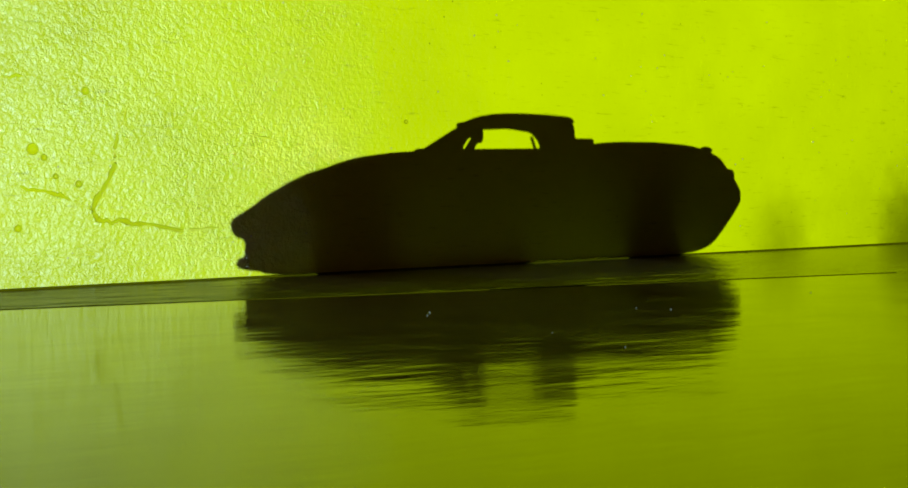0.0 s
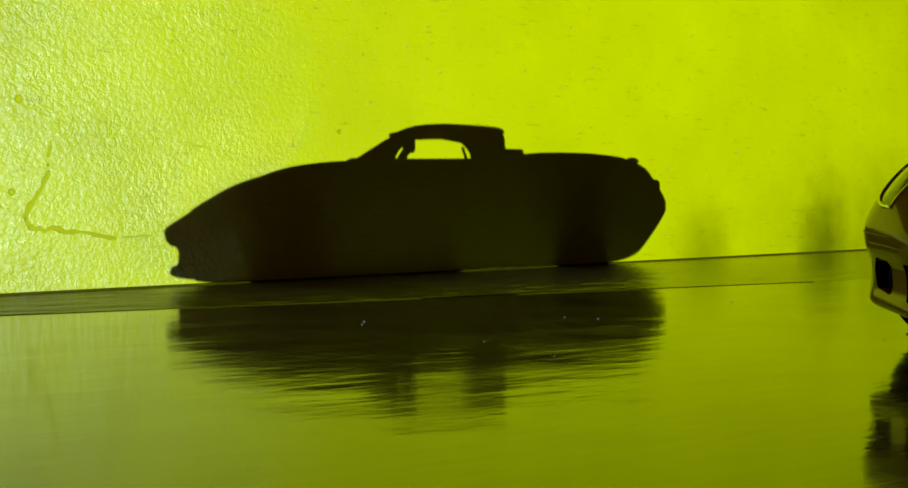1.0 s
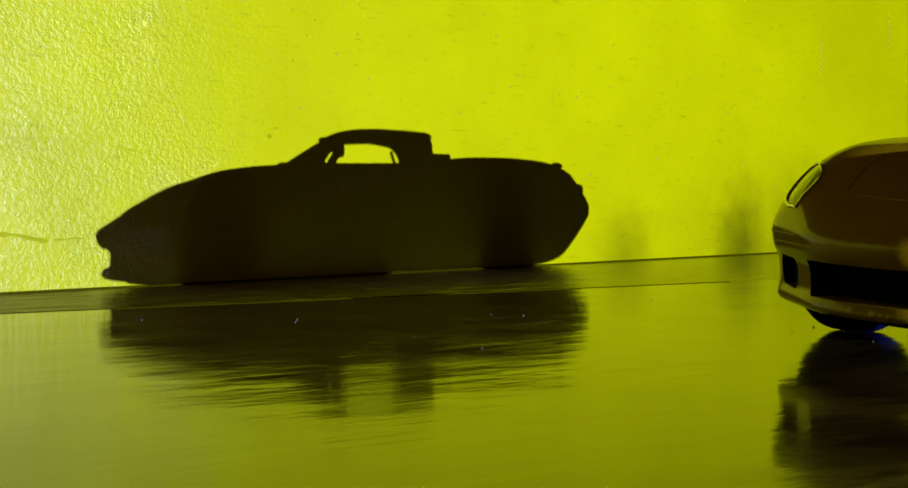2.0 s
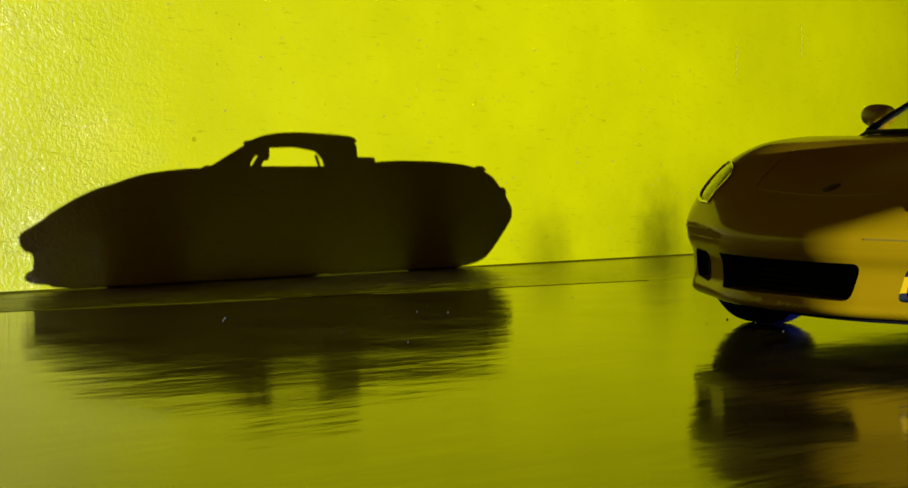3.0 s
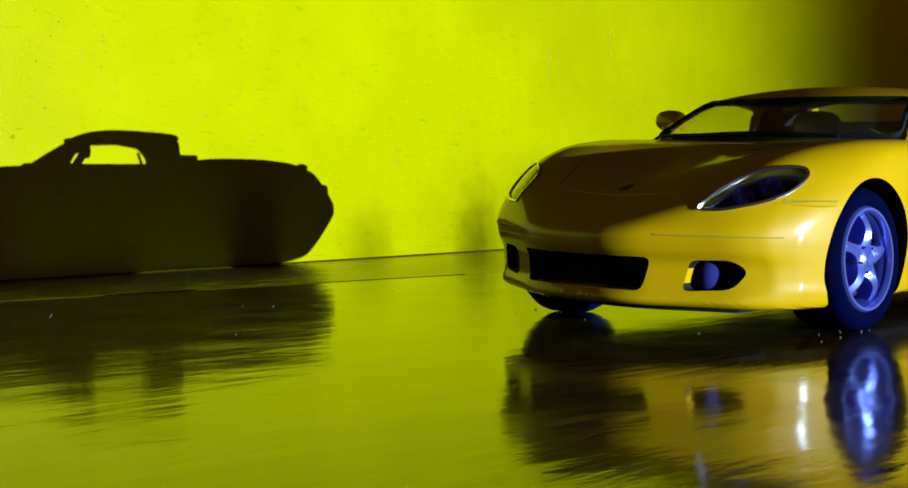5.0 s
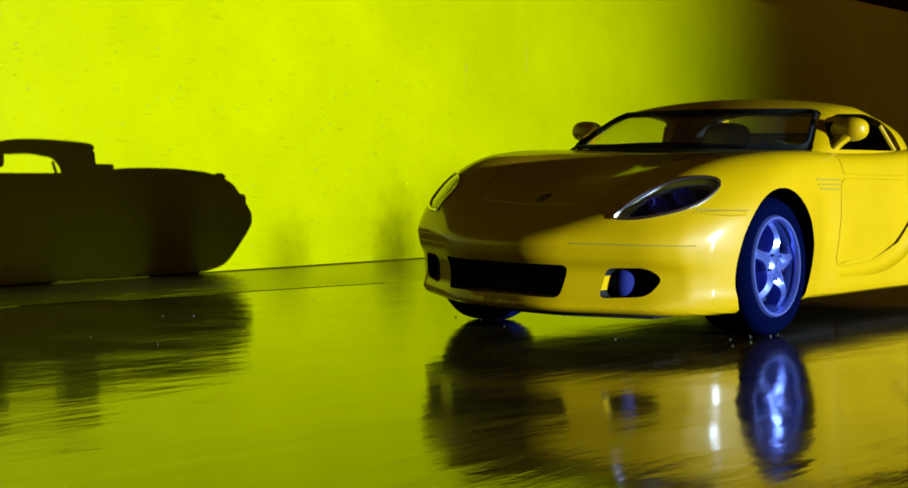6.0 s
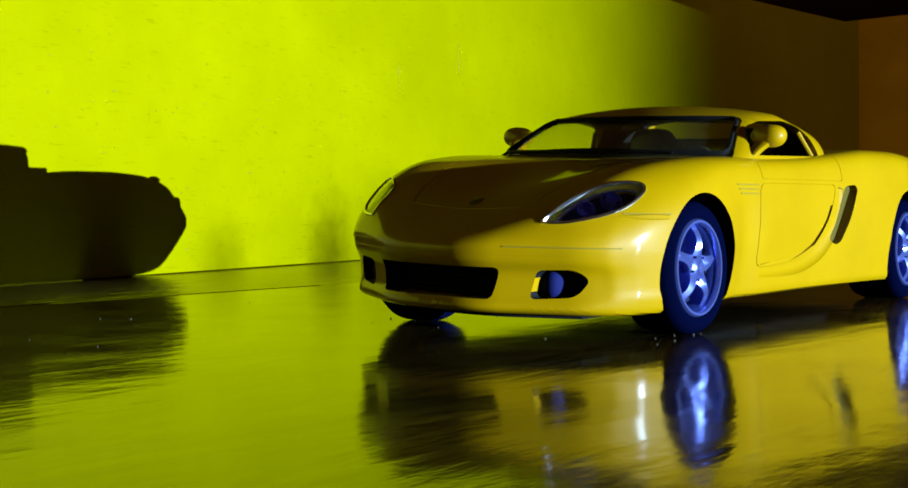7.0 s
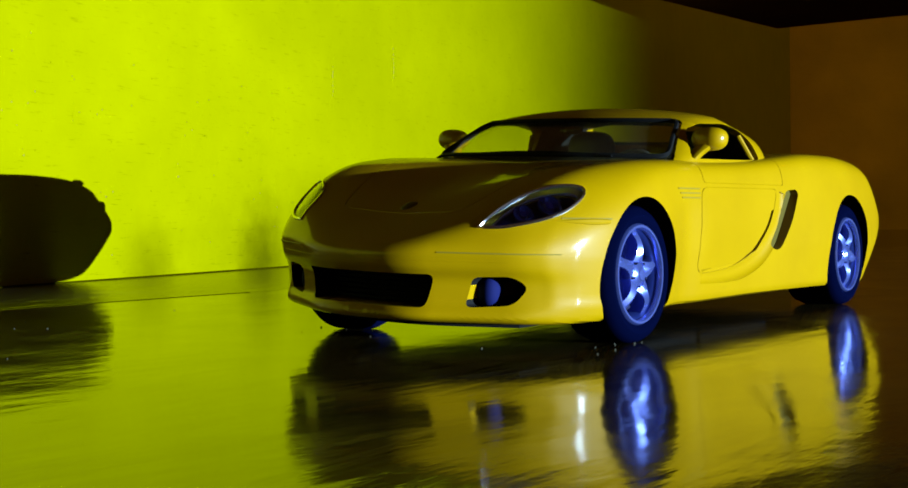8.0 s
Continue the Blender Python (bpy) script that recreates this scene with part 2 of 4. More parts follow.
wax.inputs["From Min"].default_value, wax.inputs["From Max"].default_value = -0.05, 0.25
link(STRIP, sx, "X", wax, "Value")
waxed = ramp(STRIP, wax, "Result", [(0.0, 0.02), (0.18, 0.9), (0.30, 1.5), (0.62, 1.5), (0.80, 0.5)])
link(STRIP, waxed, "Color", shader(STRIP), "Specular IOR Level")
swell = bump(STRIP, noise_tex(STRIP, coords(STRIP, (0.6, 1.3, 1)), 90.0, 3.0), "Fac", 0.45, 0.0045)
calm = node(STRIP, "ShaderNodeMapRange")
calm.inputs["From Min"].default_value, calm.inputs["From Max"].default_value = 0.13, 0.20
calm.inputs["To Min"].default_value, calm.inputs["To Max"].default_value = 0.45, 0.03
link(STRIP, sx, "X", calm, "Value")
link(STRIP, calm, "Result", swell, "Strength")
link(STRIP, swell, "Normal", shader(STRIP), "Normal")
BROWN = brown_paint("brown_paint", (0.34, 0.22, 0.03), 0.5)
CREAM = brown_paint("warm_bounce", (0.62, 0.38, 0.08), 0.8)
BLOCKER_BLACK = brown_paint("blocker_black", (0.004, 0.004, 0.004), 0.9)
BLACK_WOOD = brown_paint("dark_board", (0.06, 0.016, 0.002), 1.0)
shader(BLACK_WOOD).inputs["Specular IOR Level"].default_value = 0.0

WALL_POSE = pose(0, WALL_OFF, 0, 0, 0, WALL_ANGLE)
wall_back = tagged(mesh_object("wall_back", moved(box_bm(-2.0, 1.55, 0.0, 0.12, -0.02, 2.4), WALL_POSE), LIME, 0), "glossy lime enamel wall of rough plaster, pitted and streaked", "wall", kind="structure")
tagged(mesh_object("wall_right", moved(box_bm(1.55, 1.67, -3.2, 0.12, -0.02, 2.4), WALL_POSE), BROWN, 0), "unlit brown painted wall in the corner", "wall", kind="structure")
# unseen wall added at the left; its warm colour bounces light onto the nose
tagged(mesh_object("unseen_wall_left", moved(box_bm(-2.12, -2.0, -3.2, 0.12, -0.02, 2.4), WALL_POSE), CREAM, 0), "unseen warm-coloured wall added to bounce light", "wall", kind="structure")
# unseen board added by the lamp to cut its light off the far corner
tagged(mesh_object("lamp_blocker", box_bm(0.3043, 1.7, -1.762, -1.752, -0.02, 2.4), BLOCKER_BLACK, 0), "thin unseen black board added to block the lamp", "wall", kind="structure")


def floor_piece(name, outline, z, mat, label):
    bm = prism_bm(outline, "z", z - 0.02, z)
    return tagged(mesh_object(name, bm, mat, 0), label, "floor", kind="structure")


def joint(x):
    return 0.166 - 0.09 * x


def wall_line(x):
    return WALL_OFF + x * SA / CA


floor_piece("floor", [(-3.0, joint(-3.0)), (-3.0, -4.0), (1.9, -4.0), (1.9, joint(1.9))], 0.0, FLOOR, "dark polished cement floor with a wet-looking rippled shine")
floor_piece("floor_strip", [(-0.38, joint(-0.38) + 0.0004), (1.9, joint(1.9) + 0.0004), (1.9, wall_line(1.9)), (-0.38, wall_line(-0.38))], -0.0003, STRIP, "duller worn cement strip along the wall")

# dark strips: the wall foot's crack shadow put in colour, and the strip joint
CRACK_DARK = brown_paint("crack_dark", (0.022, 0.018, 0.0001), 1.0)
shader(CRACK_DARK).inputs["Specular IOR Level"].default_value = 0.0


def crack_line(name, line, width, z, label, end=1.2):
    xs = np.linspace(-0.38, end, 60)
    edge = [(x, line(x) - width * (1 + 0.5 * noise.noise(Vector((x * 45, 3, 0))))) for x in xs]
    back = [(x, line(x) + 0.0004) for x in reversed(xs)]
    return tagged(mesh_object(name, prism_bm(edge + back, "z", -0.002, z), CRACK_DARK, 0), label, "trim", kind="structure")


crack_line("trim_wall_foot", wall_line, 0.0014, 0.00025, "thin dark strip for the shaded crack at the foot of the wall")
crack_line("trim_strip_joint", joint, 0.0007, 0.0001, "thin dark joint between floor and cement strip", 0.13)

# a low board's underside overhead, stretched out of view to block ambient light
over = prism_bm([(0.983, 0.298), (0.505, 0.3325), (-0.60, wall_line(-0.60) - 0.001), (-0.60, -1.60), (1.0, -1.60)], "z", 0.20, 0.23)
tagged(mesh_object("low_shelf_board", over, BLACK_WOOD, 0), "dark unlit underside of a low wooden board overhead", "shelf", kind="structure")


LIME_MATT = brown_paint("bare_lime_filler", (0.155, 0.137, 0.0001), 0.85)
shader(LIME_MATT).inputs["Specular IOR Level"].default_value = 0.05


# relief of the old plaster: ridges, pocks, chips
def ridge(points, radius, mat, name):
    line = spline([on_wall(a, b, -0.00045) for a, b in points], 6)
    line = [p + Vector((0.0006 * noise.noise(p * 500 + Vector((9, 0, 0))), 0, 0.0009 * noise.noise(p * 600))) for p in line]
    return part(name, tube_bm(line, lambda t: radius * (0.40 + 0.45 * math.sin(math.pi * min(1, max(0, t)))) * (1 + 0.35 * math.sin(37 * t + 900 * radius) * math.sin(91 * t)), 8), mat, wall_back)


ridge([(-0.0724, 0.0493), (-0.0757, 0.0411), (-0.0767, 0.0329), (-0.0819, 0.0239), (-0.0828, 0.0207), (-0.0804, 0.0182), (-0.0694, 0.0171), (-0.0554, 0.0148), (-0.0416, 0.0153)], 0.0011, LIME_MATT, "plaster_ridge")
ridge([(-0.1049, 0.0278), (-0.0971, 0.0265), (-0.0908, 0.0249), (-0.0844, 0.0228)], 0.0009, LIME_MATT, "plaster_ridge")
ridge([(-0.115, 0.0570), (-0.1071, 0.0572), (-0.1018, 0.0579), (-0.098, 0.0561)], 0.0007, LIME_MATT, "plaster_ridge")
ridge([(-0.0528, 0.0490), (-0.040, 0.0451), (-0.0266, 0.0418), (-0.0106, 0.0403)], 0.0006, LIME_MATT, "plaster_ridge")
ridge([(0.1604, 0.0755), (0.1600, 0.0715), (0.1594, 0.0670), (0.1585, 0.0630)], 0.0007, LIME, "enamel_drip")
ridge([(0.2736, 0.0137), (0.2835, 0.0191), (0.2911, 0.0234), (0.3013, 0.0269)], 0.0003, LIME, "plaster_ridge")
ridge([(0.1421, 0.0814), (0.1662, 0.084), (0.192, 0.086), (0.2197, 0.0871)], 0.00022, LIME, "plaster_ridge")
for a, b, r in ((-0.0992, 0.038, 0.0016), (-0.0843, 0.0543, 0.0011), (-0.0961, 0.0357, 0.0009), (-0.1036, 0.0164, 0.0010), (-0.0867, 0.0284, 0.0010), (-0.0931, 0.0305, 0.0008), (-0.109, 0.0325, 0.0009), (0.0218, 0.0482, 0.0007)):
    dish = lathe_bm([(0.0001, 0.0), (r * 0.6, -0.0001), (r * 0.85, -0.0004), (r, -0.0003), (r * 1.15, 0.0003), (0.0001, 0.0004)], 20)
    part("pock", moved(dish, Matrix.Translation(on_wall(a, b, 0.0)) @ pose(0, 0, 0, 0, 0, WALL_ANGLE)), LIME_MATT, wall_back, "", 60)
SCUFF = material("scuff_brown", (0.10, 0.08, 0.006), 0.6)
rng = random.Random(4)
for s0, z0, z1 in ((0.358, 0.092, 0.110), (0.426, 0.108, 0.128)):
    n = 7
    for k in range(n):
        z = z0 + (z1 - z0) * (k + 0.3 * rng.random()) / n
        h = rng.uniform(0.0004, 0.0013)
        w = rng.uniform(0.0001, 0.0003)
        flake = blob_bm((0, 0, 0), (w, 0.00006, h), 2.0, 6, 8)
        part("chip", moved(flake, Matrix.Translation(on_wall(s0 + rng.uniform(-0.0004, 0.0004), z, 0.00003)) @ pose(0, 0, 0, 0, 0, WALL_ANGLE)), SCUFF, wall_back)
for k in range(130):
    a, b = rng.uniform(-0.10, 0.32), rng.uniform(0.006, 0.10)
    r = rng.uniform(0.00012, 0.00032)
    part("pinhole", moved(blob_bm((0, 0, 0), (r, 0.00006, r), 2.0, 5, 8), Matrix.Translation(on_wall(a, b, 0.00003)) @ pose(0, 0, 0, 0, 0, WALL_ANGLE)), SCUFF, wall_back)
# a few crumbs on the floor
GRIT = material("grit", (0.02, 0.017, 0.006), 0.7)
for k in range(34):
    x, y = rng.uniform(-0.04, 0.12), rng.uniform(0.02, 0.13)
    if k > 15:
        x, y = rng.gauss(0.035, 0.012), rng.gauss((-0.036, 0.036)[k % 2], 0.008)
    r = rng.uniform(0.0001, 0.00022)
    tagged(mesh_object("crumb", blob_bm((x, y, r * 0.7), (r * 1.3, r, r * 0.7), 2.0, 5, 7), GRIT), "tiny dark crumb of grit on the polished floor", "crumb", "grit on the floor")


# ---- the toy car, in full-size metres from the nose back, scaled by S ----
def table(xs, ys):
    """A smooth curve through a few stations."""
    xs, ys = np.array(xs, float), np.array(ys, float)
    d = np.gradient(ys, xs)
    sl = np.diff(ys) / np.diff(xs)
    for i in range(len(sl)):
        if sl[i] == 0:
            d[i] = d[i + 1] = 0
        else:
            for j in (i, i + 1):
                if d[j] / sl[i] < 0:
                    d[j] = 0
                elif abs(d[j]) > 3 * abs(sl[i]):
                    d[j] = 3 * sl[i]

    def curve(x):
        x = np.clip(x, xs[0], xs[-1])
        i = np.clip(np.searchsorted(xs, x) - 1, 0, len(xs) - 2)
        h = xs[i + 1] - xs[i]
        t = (x - xs[i]) / h
        return (2 * t**3 - 3 * t**2 + 1) * ys[i] + (t**3 - 2 * t**2 + t) * h * d[i] + (3 * t**2 - 2 * t**3) * ys[i + 1] + (t**3 - t**2) * h * d[i + 1]
    return curve


crest = table([0.0, 0.117, 0.324, 0.47, 0.611, 0.80, 1.07, 1.41, 1.9, 2.4, 2.9, 3.2, 3.6, 3.9, 4.15, 4.33, 4.6], [0.42, 0.470, 0.574, 0.646, 0.718, 0.778, 0.819, 0.840, 0.845, 0.862, 0.902, 0.925, 0.930, 0.918, 0.897, 0.88, 0.86])
middle = table([0.0, 0.117, 0.324, 0.47, 0.75, 1.0, 1.35, 1.6, 2.7, 2.95, 3.4, 4.1, 4.33, 4.6], [0.42, 0.468, 0.552, 0.614, 0.700, 0.765, 0.822, 0.826, 0.832, 0.925, 0.925, 0.895, 0.88, 0.86])
crest_y = table([0.0, 0.4, 0.98, 1.6, 2.4, 3.2, 4.0, 4.6], [0.39, 0.54, 0.70, 0.74, 0.76, 0.77, 0.75, 0.65])
half_width = table([0.0, 0.2, 0.42, 0.56, 0.75, 1.0, 1.45, 2.2, 2.75, 3.3, 3.75, 4.2, 4.6], [0.54, 0.650, 0.768, 0.836, 0.900, 0.918, 0.895, 0.895, 0.915, 0.945, 0.955, 0.935, 0.89])
under = table([0.0, 0.4, 1.3, 3.2, 4.0, 4.35, 4.6], [0.110, 0.110, 0.140, 0.140, 0.115, 0.135, 0.27])


def body_field(x, y, z):
    """Below zero inside the body."""
    y = np.abs(y)
    c, m, cy = crest(x), middle(x), crest_y(x)
    t = np.clip(y / cy, 0, 1)
    s = t**2 * (3 - 2 * t)
    top = m + (c - m) * s
    out = np.clip(y - cy, 0, None)
    top = top - 2.6 * out**2
    f_top = (z - top) * 0.90
    waist = half_width(x) - 0.16 * np.clip(z - 0.52, 0, None) ** 1.3 - 0.10 * np.clip(0.40 - z, 0, 0.19) - 0.10 * (z - 0.43) ** 2
    waist = waist - 0.020 * np.exp(-((x - 1.50) / 0.12) ** 2) * np.clip((0.70 - z) * 8, 0, 1)
    waist = waist - 0.018 * np.exp(-((x - 2.25) / 0.6) ** 2) * np.exp(-((z - 0.38) / 0.16) ** 2)
    waist = waist + 0.006 * np.exp(-((z - 0.195) / 0.022) ** 2) * np.clip((1.0 - x) * 5, 0, 1)
    f_side = y - waist
    f_low = under(x) - z
    # the nose: round in plan, a bumper roll over the grille, a chin that juts out below
    plan = 0.05 + 1.30 * np.minimum(y, 0.34) ** 2.6 + 0.61 * np.clip(y - 0.34, 0, None) - 0.010 * np.exp(-((y - 0.757) / 0.026) ** 2) + 0.9 * np.clip(y - 0.60, 0, None) ** 2
    lean = 0.052 * np.exp(-((z - 0.245) / 0.085) ** 4) - 0.012 * np.exp(-((z - 0.125) / 0.08) ** 2) - 0.022 * np.exp(-((z - 0.43) / 0.06) ** 2) + 0.9 * np.clip(z - 0.40, 0, None) ** 1.6
    f_nose = (plan + lean - x) * 0.80
    tail = 4.675 - 0.22 * (y / 0.85) ** 2.6 - 1.12 * np.clip(z - 0.55, 0, None) ** 1.2 - 0.8 * np.clip(z - 0.82, 0, None) - 1.1 * np.clip(0.48 - z, 0, None) ** 1.15
    f_tail = (x - tail) * 0.85
    k = 46.0
    big = np.maximum(f_low, f_nose)
    f_chin = big + np.log(np.exp(24.0 * (f_low - big)) + np.exp(24.0 * (f_nose - big))) / 24.0 - 0.004
    fs = np.stack([f_top, f_side, f_chin, f_tail])
    big = fs.max(0)
    return big + np.log(np.exp(k * (fs - big)).sum(0)) / k


def cabin_field(x, y, z, inset=0.0):
    """Below zero inside the glasshouse."""
    y = np.abs(y)
    roof = 1.150 - 0.048 * (y / 0.6) ** 2 - 0.17 * np.clip(2.35 - x, 0, None) ** 2.0 - 0.05 * np.clip(x - 2.4, 0, None) ** 1.6
    roof = roof - 0.17 * np.clip(x - 2.35, 0, None) * np.clip(y / 0.62, 0, 1.2) ** 2
    f_roof = z - roof
    f_side = (y - (0.79 - 0.55 * np.clip(z - 0.82, 0, None) ** 1.1)) * 0.85
    screen = 1.36 + 0.18 * (y / 0.7) ** 2 + (z - 0.82) * 1.85
    f_front = (screen - x) * 0.47
    rear = 2.87 - 0.06 * (y / 0.6) ** 2
    f_rear = x - rear
    f_low = 0.70 - z
    k = 42.0
    fs = np.stack([f_roof, f_side, f_front, f_rear, f_low])
    big = fs.max(0)
    return big + np.log(np.exp(k * (fs - big)).sum(0)) / k + inset


def skin_bm(field, axis_from, axis_to, height, along, around, cap):
    """A closed skin: rays out from a level axis, with a round fan at each end, meet the field's zero."""
    org, way = [], []
    for i in range(1, cap):
        a = math.pi / 2 * (1 - i / cap)
        org.append(axis_from)
        way.append(-math.sin(a))
    for i in range(along + 1):
        org.append(axis_from + (axis_to - axis_from) * i / along)
        way.append(0.0)
    for i in range(1, cap):
        org.append(axis_to)
        way.append(math.sin(math.pi / 2 * i / cap))
    org, way = np.array(org), np.array(way)
    ang = np.array([2 * math.pi * (k + 0.5) / around for k in range(around)])
    # more rays towards the flanks and edges
    dy, dz = np.cos(ang), np.sin(ang) * 0.72
    n = np.hypot(dy, dz)
    dy, dz = dy / n, dz / n
    flat = np.sqrt(1 - way**2)
    DX = np.repeat(way[:, None], around, 1)
    DY, DZ = flat[:, None] * dy[None], flat[:, None] * dz[None]
    OX = np.repeat(org[:, None], around, 1)

    def shoot(ox, dx, dy_, dz_):
        lo, hi = np.zeros_like(dx), np.full_like(dx, 1.6)
        for _ in range(34):
            mid = (lo + hi) / 2
            inside = field(ox + mid * dx, mid * dy_, height + mid * dz_) < 0
            lo, hi = np.where(inside, mid, lo), np.where(inside, hi, mid)
        return ox + lo * dx, lo * dy_, height + lo * dz_
    X, Y, Z = shoot(OX, DX, DY, DZ)
    bm = bmesh.new()
    grid = [[bm.verts.new((X[i, k], Y[i, k], Z[i, k])) for k in range(around)] for i in range(len(org))]
    for i in range(len(org) - 1):
        for k in range(around):
            j = (k + 1) % around
            bm.faces.new((grid[i][k], grid[i + 1][k], grid[i + 1][j], grid[i][j]))
    for at, sign, ring in ((axis_from, -1.0, grid[0]), (axis_to, 1.0, grid[-1])):
        px, py, pz = shoot(np.array([at]), np.array([sign]), np.array([0.0]), np.array([0.0]))
        tip = bm.verts.new((px[0], py[0], pz[0]))
        for k in range(around):
            bm.faces.new((tip, ring[k], ring[(k + 1) % around]))
    bmesh.ops.recalc_face_normals(bm, faces=bm.faces[:])
    return bm


def cylinder_bm(x, z, r, y0, y1, sides=72):
    return prism_bm([(x + r * math.cos(2 * math.pi * k / sides), z + r * math.sin(2 * math.pi * k / sides)) for k in range(sides)], "y", y0, y1)


# the body leans a little on its springs, away from the lamp
LEAN = Matrix.Translation((0, -0.75, 0.40)) @ pose(0, 0, 0, 2.6) @ Matrix.Translation((0, 0.75, -0.40))


def scaled(bm):
    """Body parts: from full size to the toy's, with the body's lean."""
    return moved(bm, Matrix.Diagonal((S, S, S, 1)) @ LEAN)


def level(bm):
    """Wheels and axles: from full size to the toy's, upright on the floor."""
    return moved(bm, Matrix.Diagonal((S, S, S, 1)))


def top_z(x, y):
    """Height of the body's skin."""
    lo, hi = 0.45, 1.2
    for _ in range(30):
        mid = (lo + hi) / 2
        if body_field(np.array([x]), np.array([y]), np.array([mid]))[0] < 0:
            lo = mid
        else:
            hi = mid
    return lo


def side_y(x, z, field=None):
    lo, hi = 0.2, 1.2
    for _ in range(30):
        mid = (lo + hi) / 2
        if (field or body_field)(np.array([x]), np.array([mid]), np.array([z]))[0] < 0:
            lo = mid
        else:
            hi = mid
    return lo


def nose_x(y, z):
    lo, hi = -0.3, 1.5
    for _ in range(30):
        mid = (lo + hi) / 2
        if body_field(np.array([mid]), np.array([y]), np.array([z]))[0] < 0:
            hi = mid
        else:
            lo = mid
    return hi


# paints and stuffs of the toy
def car_paint():
    m = material("yellow_enamel", (0.187, 0.1035, 0.0003), 0.45, 0.0, 0.6, 0.05)
    at = coords(m)
    n = noise_tex(m, at, 2200.0, 2.0)
    link(m, bump(m, n, "Fac", 0.02, 0.0002), "Normal", shader(m), "Coat Normal")
    t = noise_tex(m, at, 60.0, 4.0)
    c = ramp(m, t, "Fac", [(0.3, (0.179, 0.098, 0.0003)), (0.7, (0.197, 0.110, 0.0003))])
    link(m, c, "Color", shader(m), "Base Color")
    shader(m).inputs["Coat Roughness"].default_value = 0.055
    shader(m).inputs["Coat IOR"].default_value = 1.6
    return m


def glass(name, color, rough=0.02, clear=1.0):
    m = material(name, color, rough)
    shader(m).inputs["Transmission Weight"].default_value = clear
    shader(m).inputs["IOR"].default_value = 1.25
    return m


PAINT = car_paint()
BLACK = material("black_plastic", (0.003, 0.003, 0.003), 0.6, 0.0, 0.0, 0.05)
MESH_BLACK = material("black_mesh", (0.002, 0.002, 0.0025), 0.7, 0.0, 0.0, 0.05)
MATT = material("matt_black_underside", (0.004, 0.004, 0.004), 0.9, 0.0, 0.0, 0.0)
RUBBER = material("tyre_rubber", (0.0003, 0.0007, 0.0055), 0.8, 0.0, 0.0, 0.0)
RIM = material("blue_silver_alloy", (0.11, 0.15, 0.48), 0.22, 0.85)
RIM_DARK = material("dark_blue_disc", (0.0015, 0.0024, 0.016), 0.6, 0.0, 0.0, 0.1)
BARREL = material("blue_barrel", (0.007, 0.016, 0.10), 0.5, 0.0, 0.0, 0.2)
LENS = glass("clear_lens", (0.55, 0.62, 0.85))
SCREEN = glass("dusty_screen", (0.86, 0.88, 0.62), 0.03, 0.995)
CREASE = material("shut_line", (0.11, 0.075, 0.001), 0.5)
CHROME = material("lamp_chrome", (0.62, 0.64, 0.66), 0.16, 1.0)
LAMP_DARK = material("lamp_bowl", (0.01, 0.014, 0.05), 0.2, 0.4)
INTERIOR = material("interior_black", (0.012, 0.012, 0.014), 0.55)
# vent insert: body paint with the recess's shade put into its colour
VENT = material("vent_shade", (0.04, 0.028, 0.001), 0.7, 0.0, 0.0, 0.1)
BADGE = material("badge_brown", (0.02, 0.009, 0.003), 0.4)

car = new("toy_sports_car")
car.location = (2.3 * S, 0, 0)
bpy.context.view_layer.update()
tagged(car, "glossy yellow die-cast toy sports car with blue-lit alloy wheels", "toy car")

FRONT, REAR = (0.973, 0.310), (3.698, 0.312)
body_bm = skin_bm(body_field, 0.60, 4.15, 0.37, 210, 232, 76)

# openings: wheel wells, grille, side intakes, lamp pockets, cockpit, flank vents
wells = [cylinder_bm(FRONT[0] + 0.028, FRONT[1] + 0.012, 0.342, s * 0.58, s * 1.2) for s in (-1, 1)]
wells += [cylinder_bm(REAR[0], REAR[1] + 0.020, 0.358, s * 0.55, s * 1.2) for s in (-1, 1)]
GRILLE = rounded([(-0.342, 0.320), (0.342, 0.320), (0.308, 0.178), (-0.308, 0.178)], 0.022)
grille_hole = prism_bm(GRILLE, "x", -0.3, 0.52)


def intake_outline(s, grow=0.0):
    pts = rounded([(0.478 - grow, 0.312 + grow), (0.628 + grow, 0.318 + grow), (0.676 + grow, 0.272), (0.625 + grow, 0.195 - grow), (0.450 - grow, 0.182 - grow)], 0.035)
    return [(s * a, b) for a, b in pts]


intakes = [prism_bm(intake_outline(s), "x", -0.3, 0.70) for s in (-1, 1)]


def lamp_frame(s):
    """The headlight's own axes: along the lamp, across it, and out of the fender."""
    n = Vector((-0.50, s * 0.62, 0.60)).normalized()
    u = Vector((0.41, s * 0.26, 0.18))
    u = (u - n * u.dot(n)).normalized()
    v = n.cross(u)
    m = Matrix((u, v, n)).transposed().to_4x4()
    m.translation = (0.485, s * 0.658, 0.61)
    return m


